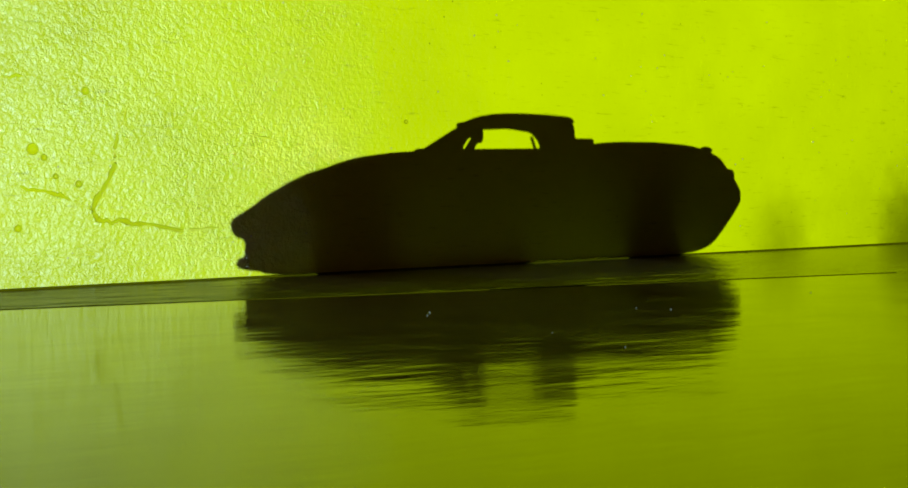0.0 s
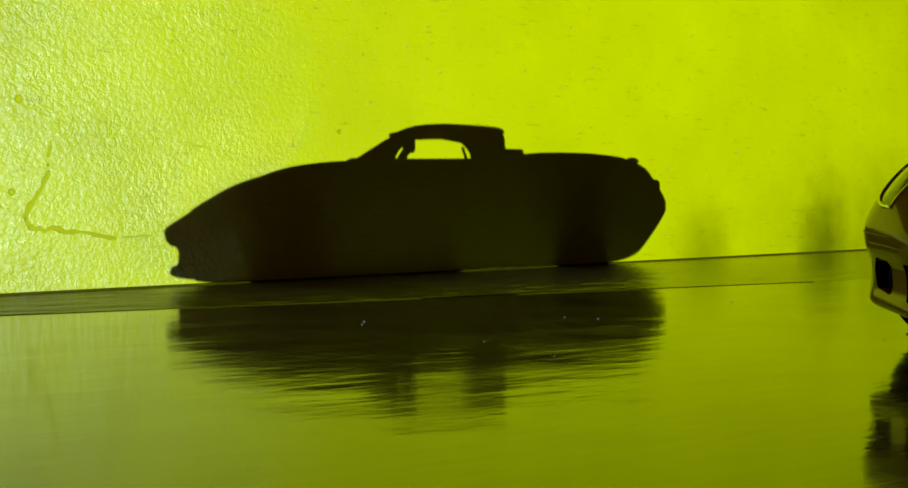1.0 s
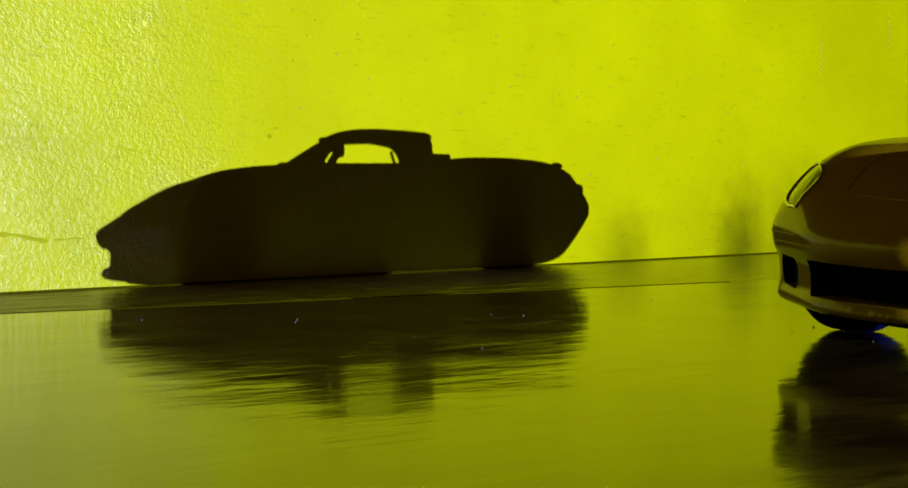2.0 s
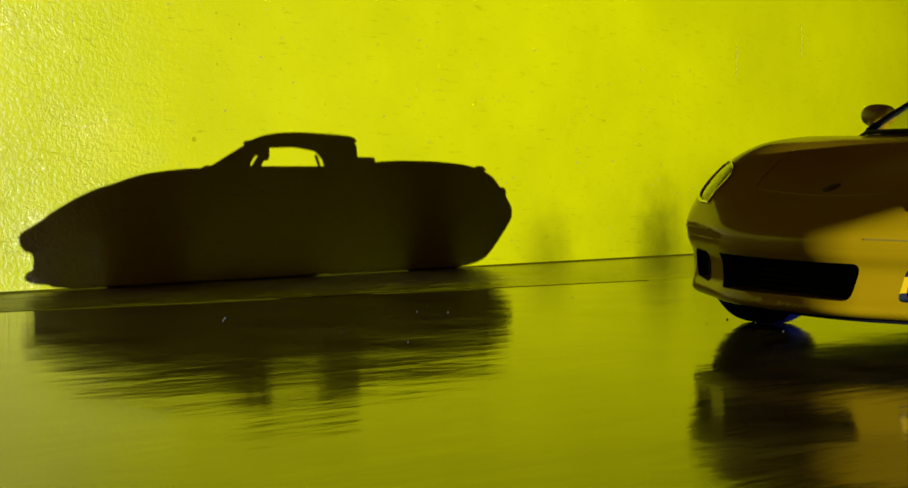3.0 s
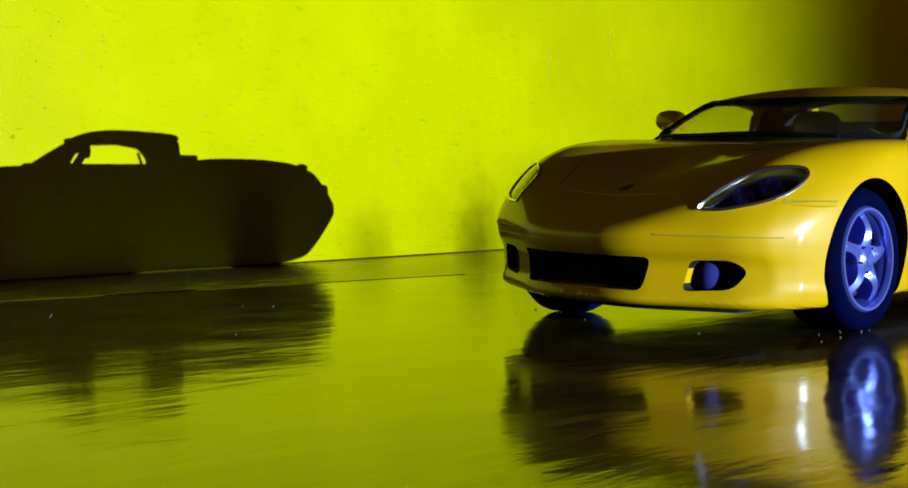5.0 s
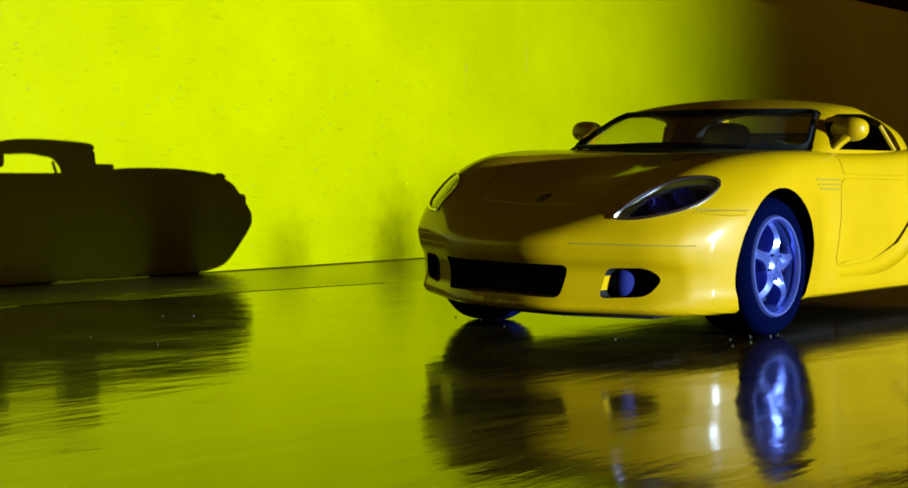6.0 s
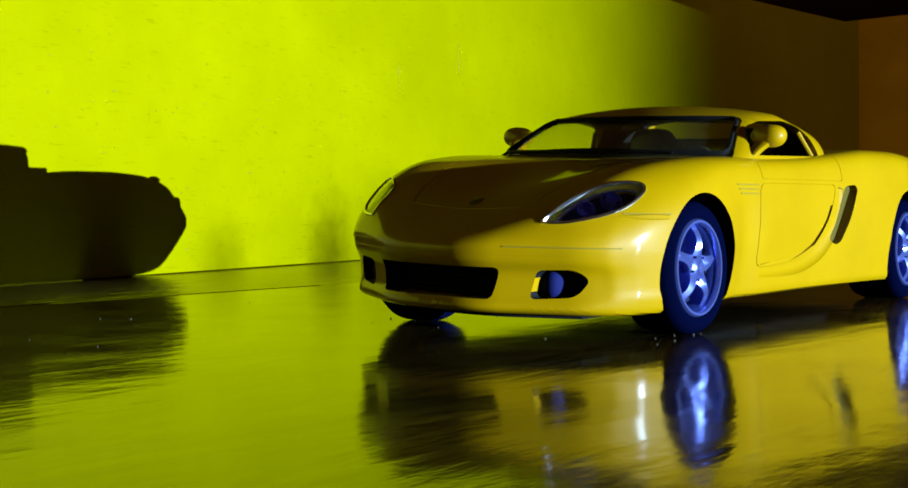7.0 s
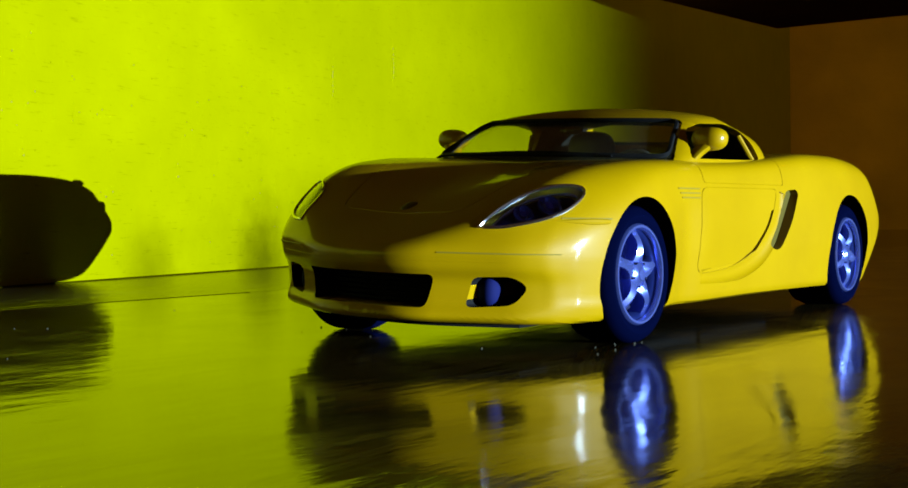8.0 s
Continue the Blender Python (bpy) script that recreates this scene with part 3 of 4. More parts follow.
def lamp_outline(s, grow=0.0):
    """A leaf, pointed towards the nose, in the lamp's own axes."""
    rim = [(0.243, 0.507, 0.521), (0.365, 0.537, 0.604), (0.488, 0.591, 0.670), (0.588, 0.689, 0.706), (0.653, 0.766, 0.700), (0.625, 0.790, 0.659), (0.529, 0.766, 0.593), (0.427, 0.699, 0.543), (0.313, 0.599, 0.517)]
    back = lamp_frame(s).inverted()
    flat = [back @ Vector((x + 0.014, s * (y - 0.011), z)) for x, y, z in rim]
    flat = [Vector((p.x, p.y)) for p in flat]
    c = sum(flat, Vector((0, 0))) / len(flat)
    out = []
    for p in spline(flat + [flat[0]], 5)[:-1]:
        v = Vector((p[0], p[1])) - c
        v = v * (1 + grow / v.length)
        out.append((c.x + v.x, c.y + v.y))
    return out


def on_lamp(s, u, v, off=0.0):
    """The fender's skin over a point of the lamp's plane."""
    m = lamp_frame(s)
    lo, hi = -0.2, 0.3
    for _ in range(26):
        mid = (lo + hi) / 2
        p = m @ Vector((u, v, mid))
        if body_field(np.array([p.x]), np.array([p.y]), np.array([p.z]))[0] < 0:
            lo = mid
        else:
            hi = mid
    return m @ Vector((u, v, lo + off))


pockets = [moved(prism_bm(lamp_outline(s), "z", -0.11, 0.25), lamp_frame(s)) for s in (-1, 1)]
tub = prism_bm(rounded([(1.62, -0.60), (2.82, -0.62), (2.82, 0.62), (1.62, 0.60)], 0.1), "z", 0.35, 1.2)


def vent_outline(grow=0.0):
    return rounded([(2.71 - grow, 0.705 + grow), (2.86 + grow, 0.715 + grow), (2.89 + grow, 0.69), (2.825 + grow, 0.60), (2.735 + grow, 0.475), (2.65, 0.375 - grow), (2.54 - grow, 0.385 - grow), (2.62 - grow, 0.49), (2.672 - grow, 0.60)], 0.05)


vents = [prism_bm(vent_outline(), "y", s * 0.80, s * 1.2) for s in (-1, 1)]

# doors and front lid come out of the same skin, with a real gap round them
DOOR = rounded([(1.64, 0.715), (2.605, 0.715), (2.555, 0.62), (2.455, 0.472), (2.31, 0.356), (2.08, 0.300), (1.86, 0.288), (1.61, 0.284)], 0.07, 4)
DOOR_TOP = rounded([(1.68, 0.732), (1.70, 0.95), (2.70, 0.95), (2.70, 0.732)], 0.03, 3)


def shrunk(outline, by):
    """The outline drawn in by a gap's width."""
    n = len(outline)
    out = []
    area = sum(outline[i][0] * outline[(i + 1) % n][1] - outline[(i + 1) % n][0] * outline[i][1] for i in range(n))
    side = 1 if area > 0 else -1
    for i in range(n):
        a, b = Vector(outline[i - 1]), Vector(outline[(i + 1) % n])
        d = (b - a).normalized()
        out.append((outline[i][0] - side * d.y * by, outline[i][1] + side * d.x * by))
    return out


def hood_line():
    half = [(0.352, 0.0), (0.356, 0.18), (0.362, 0.31), (0.44, 0.365), (0.68, 0.43), (1.05, 0.55), (1.33, 0.62), (1.395, 0.5), (1.41, 0.0)]
    a = [tuple(p) for p in spline(half, 5)]
    return a + [(x, -y) for x, y in reversed(a[1:-1])]


HOOD = hood_line()
GAP = 0.0045


def copy_bm(bm):
    return bm.copy()


def two_tone(bm, mats_deep=0.006):
    """Faces that lie under the skin, in gaps and openings, take the second, black material."""
    bm.normal_update()
    fs = bm.faces[:]
    c = np.array([f.calc_center_median()[:] for f in fs])
    limit = np.full(len(c), mats_deep)
    for ax in (FRONT, REAR):
        limit = np.where(np.hypot(c[:, 0] - ax[0], c[:, 2] - ax[1]) < 0.40, 0.02, limit)
    mouth = (c[:, 0] < 0.8) & (c[:, 2] < 0.36) & (np.abs(c[:, 1]) < 0.72)
    limit = np.where(mouth, np.where(np.abs(c[:, 1]) > 0.42, 0.060, 0.014), limit)
    deep = body_field(c[:, 0], c[:, 1], c[:, 2]) < -limit
    low = (c[:, 2] < 0.135) & (np.array([f.normal.z for f in fs]) < -0.98)
    for f, d, l in zip(fs, deep, low):
        f.material_index = 2 if l else int(d)
    return bm


# a scooped channel along the lower edge of each door
for s in (-1, 1):
    run = spline([(1.66, 0.268), (1.95, 0.272), (2.20, 0.290), (2.42, 0.352), (2.55, 0.455), (2.63, 0.570), (2.665, 0.70)], 6)
    run = [(p[0], s * (side_y(p[0], p[1]) + 0.034), p[1]) for p in run]
    body_bm = cut(body_bm, tube_bm(run, lambda t: 0.036 + 0.030 * math.sin(math.pi * min(1, 0.15 + 0.7 * t)), 14))
solid = copy_bm(body_bm)
body_bm = cut(body_bm, joined(wells))
body_bm = cut(body_bm, joined([grille_hole] + intakes))
body_bm = cut(body_bm, joined(pockets))
body_bm = cut(body_bm, joined([tub] + vents))
panels = [prism_bm(DOOR, "y", s * 0.845, s * 1.2) for s in (-1, 1)] + [prism_bm(DOOR_TOP, "y", s * 0.66, s * 1.2) for s in (-1, 1)]
body_bm = cut(body_bm, joined(panels))
lid_cut = prism_bm(HOOD, "z", 0.44, 1.2)
lid_keep = cut(copy_bm(solid), moved(copy_bm(solid), Matrix.Translation((0, 0, -0.05))), "DIFFERENCE")
body_bm = cut(body_bm, cut(lid_cut, moved(copy_bm(solid), Matrix.Translation((0, 0, -0.03))), "DIFFERENCE"))
TWO = [PAINT, BLACK, MATT]
body = part("body", scaled(two_tone(body_bm, 0.065)), TWO, car, "glossy yellow enamel body shell", 28)

for s in (-1, 1):
    slim, wide = shrunk(DOOR, GAP), shrunk(DOOR, GAP * 5.5)
    lower = prism_bm([w if (p[1] < 0.60 and p[0] > 1.72) else p for p, w in zip(slim, wide)], "y", s * 0.85, s * 1.2)
    door = part("door", scaled(cut(copy_bm(solid), lower, "INTERSECT")), PAINT, car, "closed yellow door", 28)
    upper = prism_bm(shrunk(DOOR_TOP, GAP), "y", s * 0.665, s * 1.2)
    part("door_shoulder", scaled(cut(copy_bm(solid), upper, "INTERSECT")), PAINT, door, "", 28)
    # the bottom of the shut line, just under the skin
    for outline, keep in ((DOOR, lambda p: p[0] < 1.75 or p[1] > 0.68), (DOOR_TOP, lambda p: p[1] < 0.80)):
        ring = outline + outline[:1]
        run = []
        for a, b in zip(ring, ring[1:]):
            n = max(1, int(math.dist(a, b) / 0.06))
            run += [(a[0] + (b[0] - a[0]) * k / n, a[1] + (b[1] - a[1]) * k / n) for k in range(n)]
        first = next((i for i, p in enumerate(run) if not keep(p)), 0)
        run = [p for p in run[first:] + run[:first] if keep(p)]
        line = [(x, s * (side_y(x, z) - 0.0105), z) for x, z in run]
        part("shut_line", scaled(tube_bm(line, 0.0065, 6)), PAINT, door)
lid = part("hood", scaled(cut(lid_keep, prism_bm(shrunk(HOOD, GAP), "z", 0.40, 1.2), "INTERSECT")), PAINT, car, "closed front lid", 28)
solid.free()

# glasshouse
cabin = skin_bm(cabin_field, 1.95, 2.62, 0.86, 60, 96, 26)
inner = skin_bm(lambda x, y, z: cabin_field(x, y, z, 0.035), 1.95, 2.62, 0.86, 60, 96, 26)
glass_out = skin_bm(lambda x, y, z: cabin_field(x, y, z, 0.010), 1.95, 2.62, 0.86, 60, 96, 26)
glass_in = skin_bm(lambda x, y, z: cabin_field(x, y, z, 0.022), 1.95, 2.62, 0.86, 60, 96, 26)
shell = cut(cabin, inner)
WINDOW = rounded([(1.735, 0.855), (1.79, 0.925), (1.89, 1.010), (2.02, 1.045), (2.33, 1.060), (2.53, 1.035), (2.61, 0.965), (2.62, 0.870)], 0.035)
SCREEN_LINE = rounded([(-0.80, 0.72), (0.80, 0.72), (0.605, 1.066), (-0.605, 1.066)], 0.05)
screen_hole = prism_bm(SCREEN_LINE, "x", 0.9, 2.05)
REARWIN = rounded([(-0.44, 0.98), (0.44, 0.98), (0.40, 1.09), (-0.40, 1.09)], 0.03)
shell = cut(shell, joined([prism_bm(WINDOW, "y", -1.0, 1.0), prism_bm(REARWIN, "x", 2.75, 3.2)]))
shell = cut(shell, screen_hole)
fs_ = shell.faces[:]
cc = np.array([f.calc_center_median()[:] for f in fs_])
for f, d in zip(fs_, cabin_field(cc[:, 0], cc[:, 1], cc[:, 2])):
    f.material_index = int(d < -0.0335)
roof = part("roof", scaled(shell), [PAINT, INTERIOR], car, "yellow roof with pillars", 30)
pane = cut(cut(glass_out, glass_in), prism_bm(SCREEN_LINE, "x", 0.9, 2.05), "INTERSECT")
screen = part("windscreen", scaled(pane), SCREEN, car, "clear smoked windscreen", 30)


def on_cabin(y, z, off=0.0):
    lo, hi = 0.9, 2.4
    for _ in range(30):
        mid = (lo + hi) / 2
        if cabin_field(np.array([mid]), np.array([y]), np.array([z]))[0] < 0:
            hi = mid
        else:
            lo = mid
    return (hi - off, y, z)


border = [on_cabin(y, z, 0.004) for y, z in rounded([(-0.698, 0.862), (0.698, 0.862), (0.590, 1.058), (-0.590, 1.058)], 0.04, 4)]
dense = []
for i in range(len(border)):
    a, b = Vector(border[i]), Vector(border[(i + 1) % len(border)])
    n = max(1, int((b - a).length / 0.05))
    for k in range(n):
        p = a.lerp(b, k / n)
        dense.append(on_cabin(p.y, p.z, 0.004))
part("screen_seal", scaled(tube_bm(dense, 0.013, 6, True)), BLACK, screen, "black windscreen seal")
for s in (-1, 1):
    # quarter-light bar behind the side window
    bar = [(2.535, s * (side_y(2.535, 1.01, cabin_field) - 0.020), 1.005), (2.605, s * (side_y(2.605, 0.88, cabin_field) - 0.020), 0.85)]
    part("window_bar", scaled(tube_bm(bar, 0.014, 8)), PAINT, roof)
wiper = [on_cabin(y, 0.862 + 0.012 * math.cos(y * 4), 0.013) for y in np.linspace(-0.45, 0.35, 9)]
part("wiper", scaled(tube_bm(wiper, 0.009, 6)), BLACK, screen, "thin black wiper")


# wheels
def spoke_bm(r0, r1, y):
    """One spoke: two ribs that part towards the rim, thick in the middle."""
    bm = bmesh.new()
    n = 9
    rows_ = []
    for i in range(n):
        t = i / (n - 1)
        r = r0 + (r1 - r0) * t
        w = 0.019 + 0.003 * t + 0.034 * (1 - t) ** 3 + 0.024 * t ** 6
        crown = y - 0.018 * math.sin(math.pi * t) + 0.035 * t * t
        pts = [(-w, crown + 0.034), (-w * 0.85, crown + 0.004), (-w * 0.35, crown - 0.004), (0, crown - 0.010), (w * 0.35, crown - 0.004), (w * 0.85, crown + 0.004), (w, crown + 0.034)]
        rows_.append([bm.verts.new((a, b, r)) for a, b in pts])
    for i in range(n - 1):
        for k in range(6):
            bm.faces.new((rows_[i][k], rows_[i][k + 1], rows_[i + 1][k + 1], rows_[i + 1][k]))
    bmesh.ops.recalc_face_normals(bm, faces=bm.faces[:])
    geo = bmesh.ops.extrude_face_region(bm, geom=bm.faces[:])
    for v in geo["geom"]:
        if isinstance(v, bmesh.types.BMVert):
            v.co.y += 0.05
    bmesh.ops.recalc_face_normals(bm, faces=bm.faces[:])
    return bm


def wheel(x, z, radius, rim_r, width, outer, flip, turn):
    """A wheel with its hub face at y = outer (towards minus y unless flipped)."""
    w = new("wheel")
    w.parent = car
    place = Matrix.Translation((x * S, 0, z * S))
    w.matrix_parent_inverse = car.matrix_world.inverted()
    w.matrix_world = place
    bpy.context.view_layer.update()
    m = Matrix.Translation((x, 0, z)) @ (pose(0, 0, 0, 0, 0, 180) if flip else Matrix.Identity(4)) @ Matrix.Translation((0, -outer, 0)) @ pose(0, 0, 0, 0, turn, 0)
    R, r = radius, rim_r
    prof = [(r, 0.012), (r + 0.012, 0.0), (r + 0.03, -0.004), (R - 0.045, -0.006), (R - 0.018, 0.008), (R - 0.004, 0.03), (R, 0.05)]
    for k in range(1, 5):
        g = 0.05 + (width - 0.10) * k / 5
        prof += [(R, g - 0.008), (R - 0.012, g - 0.004), (R - 0.012, g + 0.004), (R, g + 0.008)]
    prof += [(R, width - 0.05), (R - 0.018, width - 0.008), (r + 0.03, width), (r, width - 0.01)]
    part("tyre", level(moved(lathe_bm(prof, 72), m)), RUBBER, w, "dark blue-black rubber tyre", 35)
    lip = [(r + 0.002, 0.010), (r - 0.006, -0.004), (r - 0.016, -0.004), (r - 0.022, 0.008), (r - 0.024, 0.02), (r + 0.002, 0.02)]
    rim = part("rim", level(moved(lathe_bm(lip, 72), m)), RIM, w, "five-spoke silver-blue alloy rim", 40)
    barrel = [(r - 0.022, 0.022), (r - 0.036, 0.06), (r - 0.036, width - 0.02), (r, width - 0.02), (r, 0.022)]
    part("barrel", level(moved(lathe_bm(barrel, 64), m)), BARREL, rim, "dark blue inner barrel", 40)
    for k in range(5):
        part("spoke", level(moved(spoke_bm(0.055, r - 0.022, 0.012), m @ pose(0, 0, 0, 0, 72 * k, 0))), RIM, rim, "", 40)
    hub = [(0.0005, -0.012), (0.026, -0.010), (0.032, -0.002), (0.050, 0.004), (0.064, 0.016), (0.064, 0.07), (0.0005, 0.07)]
    part("hub_cap", level(moved(lathe_bm(hub, 32), m)), RIM, rim, "round hub cap", 40)
    for k in range(5):
        a = radians(72 * k + 36)
        part("lug_nut", level(moved(blob_bm((0.058 * math.sin(a), 0.002, 0.058 * math.cos(a)), (0.006, 0.006, 0.006), 2, 6, 8), m)), RIM_DARK, rim)
    disc = [(0.08, 0.085), (r - 0.06, 0.085), (r - 0.05, 0.11), (r - 0.05, 0.13), (0.08, 0.13)]
    part("brake_disc", level(moved(lathe_bm(disc, 48), m)), RIM_DARK, w, "dark brake disc", 40)
    back = [(0.0005, 0.14), (r - 0.03, 0.14), (r - 0.03, 0.16), (0.0005, 0.16)]
    part("wheel_back", level(moved(lathe_bm(back, 48), m)), BLACK, w, "", 40)
    return w


wheel(FRONT[0], FRONT[1], 0.310, 0.226, 0.26, 0.890, False, 4)
wheel(FRONT[0], FRONT[1], 0.310, 0.226, 0.26, 0.890, True, 20)
wheel(REAR[0], REAR[1], 0.312, 0.230, 0.32, 0.930, False, 30)
wheel(REAR[0], REAR[1], 0.312, 0.230, 0.32, 0.930, True, 50)
def well_top(bm, m):
    """The liner without the piece that would hang below the sill."""
    return cut(moved(bm, m), box_bm(-1, 6, -2, 2, -0.5, 0.175))


for (ax, R, y0) in ((FRONT, 0.340, 0.585), (REAR, 0.356, 0.555)):
    for s in (-1, 1):
        dx, dz = (0.028, 0.012) if ax is FRONT else (0.0, 0.020)
        liner = lathe_bm([(R, 0.0), (R, 0.20), (R - 0.008, 0.20), (R - 0.008, 0.008), (0.02, 0.008), (0.02, 0.0)], 64)
        part("wheel_well", scaled(well_top(liner, Matrix.Translation((ax[0] + dx, s * y0, ax[1] + dz)) @ pose(0, 0, 0, 0, 0, 0 if s > 0 else 180))), MESH_BLACK, car, "black wheel well", 40)
for ax in (FRONT, REAR):
    part("axle", level(cylinder_bm(ax[0], ax[1], 0.03, -0.75, 0.75, 12)), BLACK, car)


# grille and intakes
def slats(y0, y1, z0, z1, depth, n):
    out = []
    for k in range(n):
        z = z0 + (z1 - z0) * (k + 0.5) / n
        line = [(nose_x(abs(y), 0.3) + depth, y, z) for y in np.linspace(y0, y1, 12)]
        out.append(tube_bm(line, 0.008, 6))
    return out


grille = part("grille", scaled(prism_bm([(a * 1.02, 0.249 + (b - 0.249) * 1.02) for a, b in GRILLE], "x", 0.42, 0.50)), MESH_BLACK, car, "black front grille")
for b in slats(-0.32, 0.32, 0.183, 0.315, 0.14, 6):
    part("slat", scaled(b), MESH_BLACK, grille)
FOG = material("fog_lens", (0.002, 0.0035, 0.032), 0.8, 0.0, 0.0, 0.05)
for s in (-1, 1):
    back = part("side_intake", scaled(prism_bm(intake_outline(s, 0.004), "x", 0.62, 0.69)), MESH_BLACK, car, "black side air intake")
    # a bulging lamp glass set across the inner end of the mouth
    fog = blob_bm((nose_x(0.500, 0.247) + 0.085, s * 0.500, 0.247), (0.060, 0.050, 0.068), 2.6, 12, 20)
    part("fog_lamp", scaled(fog), FOG, back, "bulging dark blue fog lamp glass")


# headlights
for s in (-1, 1):
    m = lamp_frame(s)
    edge, outer = lamp_outline(s, -0.006), lamp_outline(s, -0.002)
    n = len(edge)
    bowl = bmesh.new()
    hi = [bowl.verts.new(on_lamp(s, u, v, -0.016)) for u, v in edge]
    lo = [bowl.verts.new(m @ Vector((u * 0.92, v * 0.92, -0.100))) for u, v in edge]
    hi2 = [bowl.verts.new(on_lamp(s, u, v, -0.016)) for u, v in outer]
    lo2 = [bowl.verts.new(m @ Vector((u, v, -0.106))) for u, v in outer]
    for k in range(n):
        j = (k + 1) % n
        bowl.faces.new((hi[k], hi[j], lo[j], lo[k]))
        bowl.faces.new((hi2[k], hi2[j], lo2[j], lo2[k]))
        bowl.faces.new((hi[k], hi[j], hi2[j], hi2[k]))
    bowl.faces.new(lo)
    bowl.faces.new(lo2)
    bmesh.ops.recalc_face_normals(bowl, faces=bowl.faces[:])
    head = part("headlight", scaled(bowl), LAMP_DARK, car, "dark headlight under a clear cover")
    cover = bmesh.new()
    cu, cv = sum(u for u, v in edge) / n, sum(v for u, v in edge) / n
    layers = []
    for off in (-0.004, -0.012):
        rings = []
        for f in (1.0, 0.8, 0.6, 0.4, 0.2):
            rings.append([cover.verts.new(on_lamp(s, cu + (u - cu) * f, cv + (v - cv) * f, off)) for u, v in edge])
        for a, b in zip(rings, rings[1:]):
            for k in range(n):
                cover.faces.new((a[k], a[(k + 1) % n], b[(k + 1) % n], b[k]))
        cover.faces.new(rings[-1])
        layers.append(rings[0])
    for k in range(n):
        cover.faces.new((layers[0][k], layers[0][(k + 1) % n], layers[1][(k + 1) % n], layers[1][k]))
    bmesh.ops.recalc_face_normals(cover, faces=cover.faces[:])
    part("lens", scaled(cover), LENS, head, "clear headlight cover", 60)
    # a painted bezel that is widest towards the nose
    dip = m.inverted().to_3x3() @ Vector((0.25, 0.0, -0.40))
    dip = Vector((dip.x, dip.y)).normalized() * 0.015
    bez = bmesh.new()
    outer_ring = [bez.verts.new(on_lamp(s, u, v, -0.018)) for u, v in edge]
    inner_uv = [(cu + (u - cu) * 0.85 + dip.x, cv + (v - cv) * 0.85 + dip.y) for u, v in edge]
    inner_ring = [bez.verts.new(on_lamp(s, u, v, -0.040)) for u, v in inner_uv]
    under_ring = [bez.verts.new(on_lamp(s, u, v, -0.060)) for u, v in inner_uv]
    for a, b in ((outer_ring, inner_ring), (inner_ring, under_ring)):
        for k in range(n):
            bez.faces.new((a[k], a[(k + 1) % n], b[(k + 1) % n], b[k]))
    bmesh.ops.recalc_face_normals(bez, faces=bez.faces[:])
    part("bezel", scaled(bez), PAINT, head, "yellow inner bezel", 50)
    part("bowl_ring", scaled(tube_bm([on_lamp(s, u, v, -0.036) for u, v in inner_uv], 0.006, 6, True)), CHROME, head, "thin bright ring round the bowl")
    rimline = [on_lamp(s, u, v, 0.0) for u, v in lamp_outline(s, -0.002)]
    part("lamp_ring", scaled(tube_bm(rimline, 0.0075, 8, True)), CHROME, head, "thin chrome lamp surround")
    for t, r in ((0.30, 0.044), (0.62, 0.052)):
        u = cu + (t - 0.45) * 0.42
        cup = lathe_bm([(r, 0.0), (r, 0.012), (r * 0.8, 0.016), (r * 0.55, -0.012), (0.001, -0.016), (0.001, -0.05), (r, -0.05)], 24, False)
        cup = moved(cup, m @ Matrix.Translation((u, cv + 0.004, -0.045)) @ pose(0, 0, 0, 90, 0, 0))
        part("projector", scaled(cup), LAMP_DARK, head, "round projector lamp", 40)
        bulb = blob_bm((0, 0, 0), (r * 0.42, r * 0.42, r * 0.3), 2.0, 8, 12)
        part("bulb", scaled(moved(bulb, m @ Matrix.Translation((u, cv + 0.004, -0.045)))), LENS, head)
    slot = tube_bm([m @ Vector((cu + 0.10 + 0.01 * k, cv - 0.06 + 0.03 * k, -0.05)) for k in range(4)], 0.012, 6)
    part("turn_lamp", scaled(slot), CHROME, head)


# mirrors
for s in (-1, 1):
    pod = blob_bm((0, 0, 0), (0.074, 0.092, 0.060), 2.4, 16, 24)
    for v in pod.verts:
        if v.co.x > 0.03:
            v.co.x = 0.03 + (v.co.x - 0.03) * 0.25
        v.co.z -= 0.12 * v.co.y * s * -0.2
    pod = moved(pod, Matrix.Translation((1.880, s * 0.800, 0.958)))
    stalk = tube_bm(spline([(1.80, s * 0.728, 0.82), (1.81, s * 0.742, 0.86), (1.84, s * 0.772, 0.907), (1.875, s * 0.796, 0.947)], 5), lambda t: 0.068 - 0.020 * math.sin(math.pi * t), 10, False, 0.6)
    mir = part("mirror", scaled(joined([pod, stalk])), PAINT, car, "yellow door mirror on a curved stalk", 50)
    face = blob_bm((1.916, s * 0.800, 0.958), (0.004, 0.074, 0.046), 2.5, 8, 20)
    part("mirror_glass", scaled(face), CHROME, mir, "mirror glass")


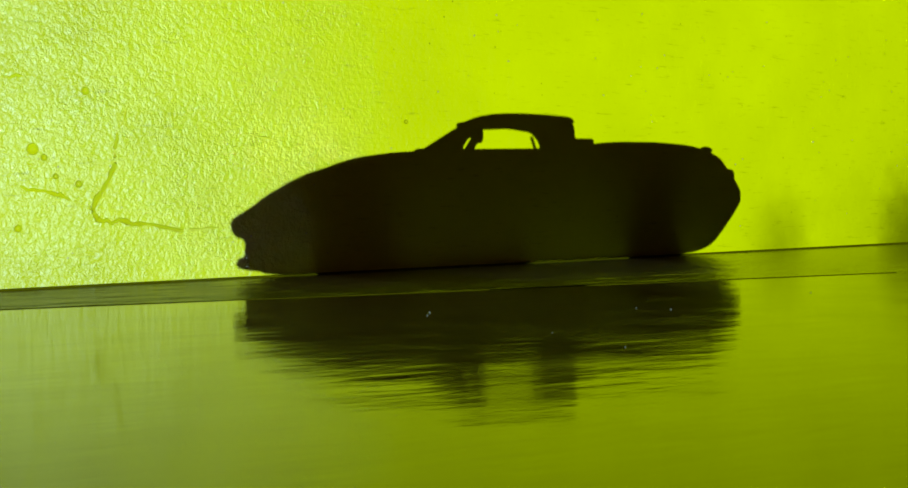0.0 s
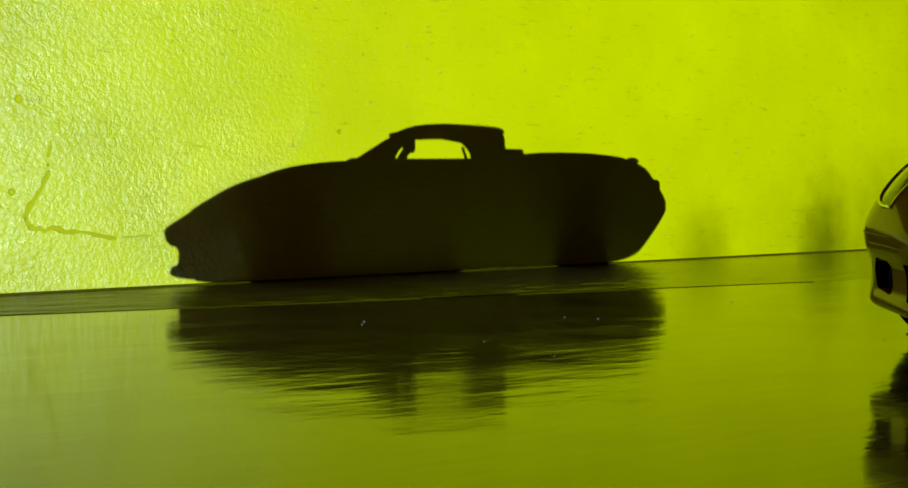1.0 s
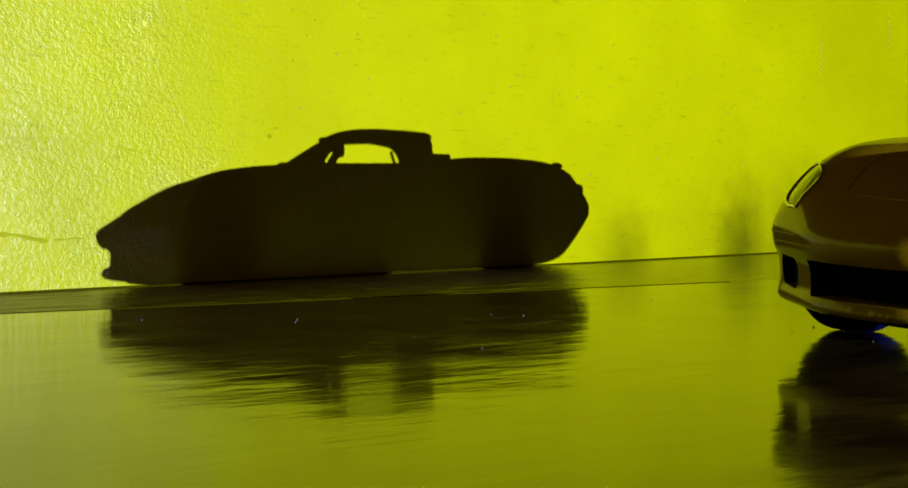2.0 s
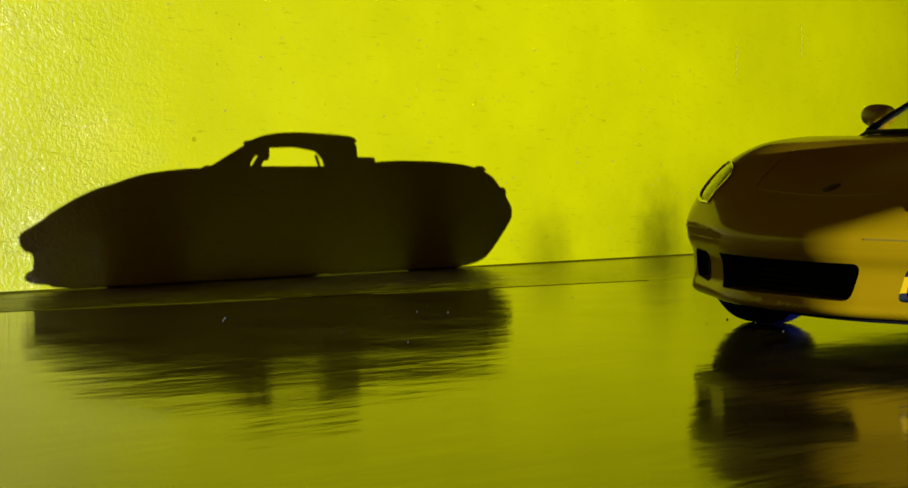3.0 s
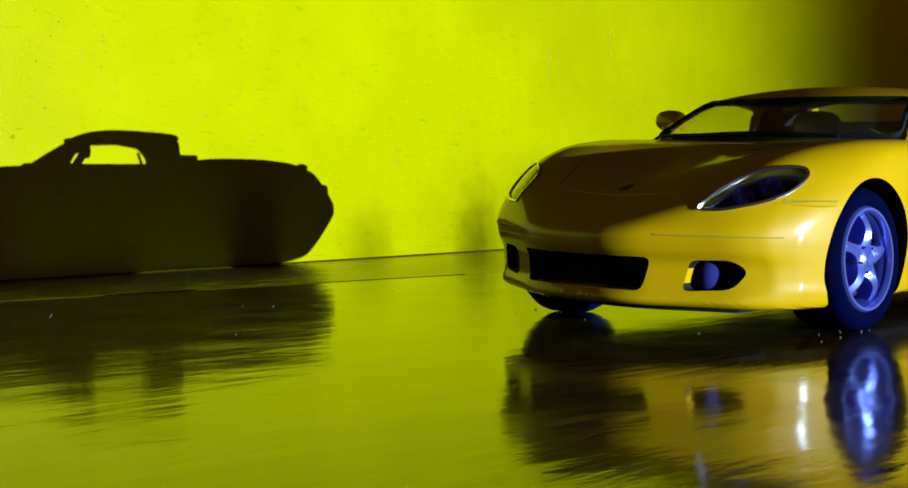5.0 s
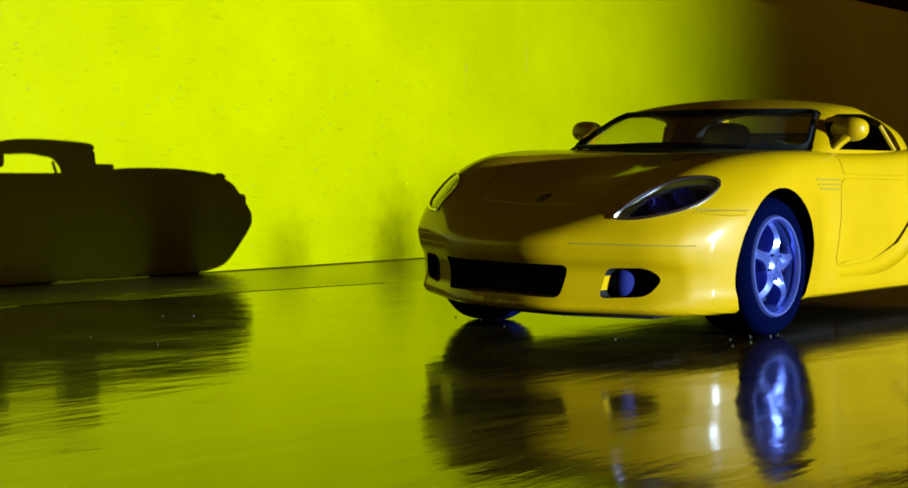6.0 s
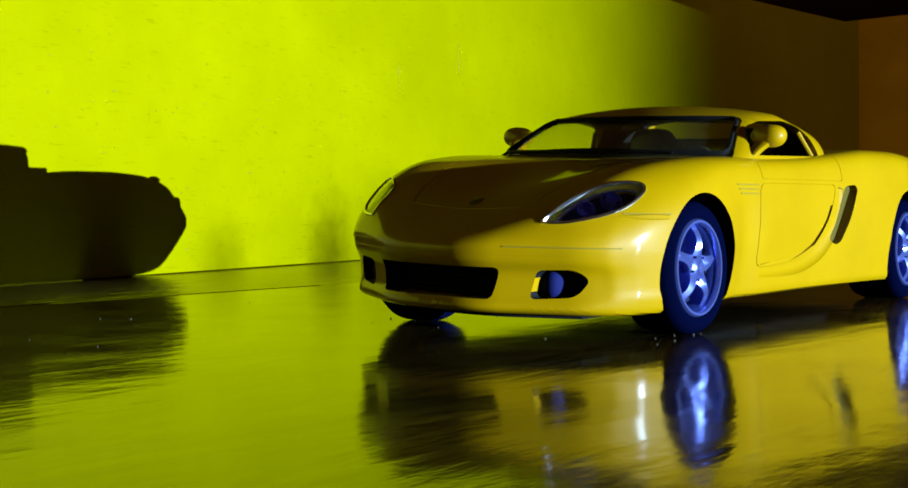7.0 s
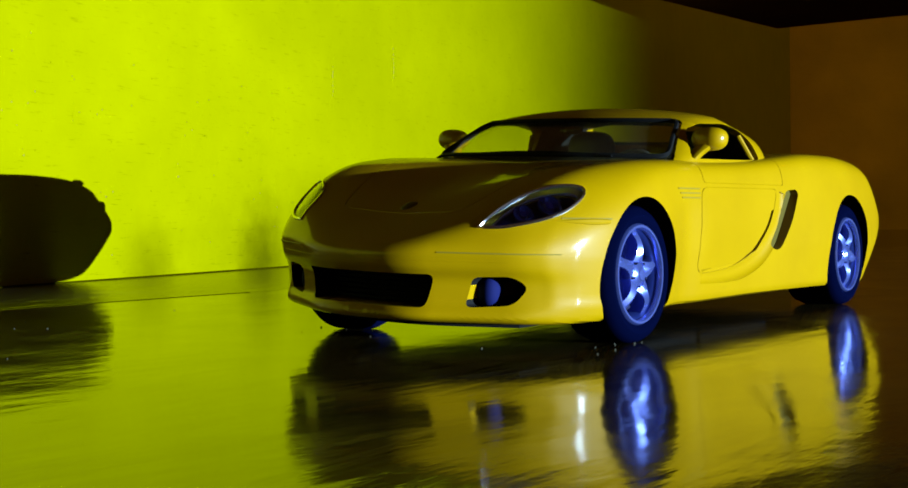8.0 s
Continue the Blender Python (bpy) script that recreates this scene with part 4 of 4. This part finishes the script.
# cockpit
part("floor_pan", scaled(box_bm(1.55, 2.85, -0.66, 0.66, 0.33, 0.37)), INTERIOR, car, "black cockpit floor")
dash = box_bm(1.56, 1.76, -0.60, 0.60, 0.62, 0.865, 0.05, 3)
part("dashboard", scaled(dash), INTERIOR, car, "black dashboard", 40)
for s in (-1, 1):
    seat = part("seat", scaled(box_bm(2.05, 2.50, s * 0.34 - 0.21, s * 0.34 + 0.21, 0.37, 0.56, 0.06, 3)), INTERIOR, car, "black bucket seat", 50)
    rest = moved(box_bm(-0.06, 0.06, -0.20, 0.20, 0.0, 0.36, 0.05, 3), Matrix.Translation((2.50, s * 0.34, 0.48)) @ pose(0, 0, 0, 0, 14, 0))
    part("backrest", scaled(rest), INTERIOR, seat, "", 50)
    hd = moved(blob_bm((0, 0, 0), (0.10, 0.14, 0.12), 3.0), Matrix.Translation((2.69, s * 0.34, 0.92)))
    part("headrest", scaled(hd), INTERIOR, seat, "", 50)
ring = [(0, 0.15 * math.cos(2 * math.pi * k / 28), 0.15 * math.sin(2 * math.pi * k / 28)) for k in range(28)]
steer = moved(tube_bm(ring, 0.016, 8, True), Matrix.Translation((1.92, -0.33, 0.755)) @ pose(0, 0, 0, 0, 22, 0))
sw = part("steering_wheel", scaled(steer), INTERIOR, car, "black steering wheel")
part("wheel_boss", scaled(moved(joined([blob_bm((0, 0, 0), (0.03, 0.05, 0.05)), box_bm(-0.008, 0.008, -0.145, 0.145, -0.014, 0.014), box_bm(-0.008, 0.008, -0.014, 0.014, -0.145, 0.0)]), Matrix.Translation((1.92, -0.33, 0.755)) @ pose(0, 0, 0, 0, 22, 0))), INTERIOR, sw)
part("engine_cover", scaled(box_bm(2.78, 3.03, -0.42, 0.42, 0.86, 0.962, 0.02, 3)), PAINT, car, "low yellow cover behind the cabin", 40)
part("rear_bulkhead", scaled(box_bm(2.80, 2.86, -0.60, 0.60, 0.40, 0.95, 0.02)), INTERIOR, car, "black bulkhead behind the seats")
part("interior_mirror", scaled(blob_bm((1.86, 0.0, 1.0), (0.016, 0.07, 0.022), 3.0, 8, 16)), INTERIOR, car, "black interior mirror")

# flank vents, badge, spoiler, tail and plate
for s in (-1, 1):
    part("flank_vent", scaled(prism_bm(vent_outline(-0.004), "y", s * 0.835, s * 0.855)), VENT, car, "dark flank air vent")
    for k in range(3):
        z = 0.705 - 0.022 * k
        line = [(x, s * (side_y(x, z) + 0.001), z) for x in np.linspace(1.38 + 0.02 * k, 1.62, 5)]
        part("fender_slot", scaled(tube_bm(line, 0.0034, 6)), CREASE, car)
    crease = [(x, s * (side_y(x, 0.553) - 0.002), 0.553) for x in np.linspace(0.48, 0.70, 11)]
    part("bumper_seam", scaled(tube_bm(crease, lambda t: 0.0015 + 0.0135 * math.sin(math.pi * min(1, 0.02 + 0.75 * t)), 10)), PAINT, car)
    sill_line = [(x, s * (side_y(x, 0.566) + 0.0005), 0.566) for x in np.linspace(0.50, 0.715, 9)]
    part("shut_line", scaled(tube_bm(sill_line, 0.0035, 6)), CREASE, car)
    lip_line = [(x, s * (side_y(x, 0.415) + 0.0002), 0.415) for x in np.linspace(0.13, 0.46, 14)]
    part("shut_line", scaled(tube_bm(lip_line, 0.003, 6)), CREASE, car)
emblem = blob_bm((0, 0, 0), (0.045, 0.034, 0.004), 2.5, 8, 16)
tilt = math.degrees(math.atan2(top_z(0.45, 0) - top_z(0.35, 0), 0.10))
part("emblem", scaled(moved(emblem, Matrix.Translation((0.43, 0, top_z(0.43, 0))) @ pose(0, 0, 0, 0, -tilt, 0))), BADGE, lid, "small plain brown shield emblem")
seam = [(nose_x(y, 0.378) + 0.0015, y, 0.378) for y in np.linspace(-0.62, 0.62, 41)]
part("bumper_line", scaled(tube_bm(seam, 0.0022, 6)), PAINT, body)
lip = [(4.285 - 0.06 * (y / 0.66) ** 2, y, 0.890) for y in np.linspace(-0.66, 0.66, 21)]
part("rear_spoiler", scaled(tube_bm(lip, 0.060, 8, False, 0.25)), PAINT, car, "yellow rear spoiler lip", 50)
for s in (-1, 1):
    part("tail_lamp", scaled(blob_bm((4.50, s * 0.60, 0.66), (0.07, 0.16, 0.06), 3.0)), material("tail_red", (0.35, 0.01, 0.01), 0.2), car, "red tail lamp")
part("underbody", level(box_bm(2.46, 4.05, -0.50, 0.50, 0.101, 0.30, 0.02)), MATT, car, "black rear underbody plate")
part("underbody", level(box_bm(0.75, 2.42, -0.50, 0.50, 0.085, 0.30, 0.02)), MATT, car, "black front underbody plate")
# plate added to darken the gap below the nose, where only shade lies
front_edge = [(nose_x(abs(y), 0.2) + 0.15, y) for y in np.linspace(-0.58, 0.58, 25)]
part("nose_shade_plate", scaled(prism_bm(front_edge + [(0.80, 0.58), (0.80, -0.58)], "z", 0.088, 0.128)), MATT, car, "matt black plate added under the nose to block light")
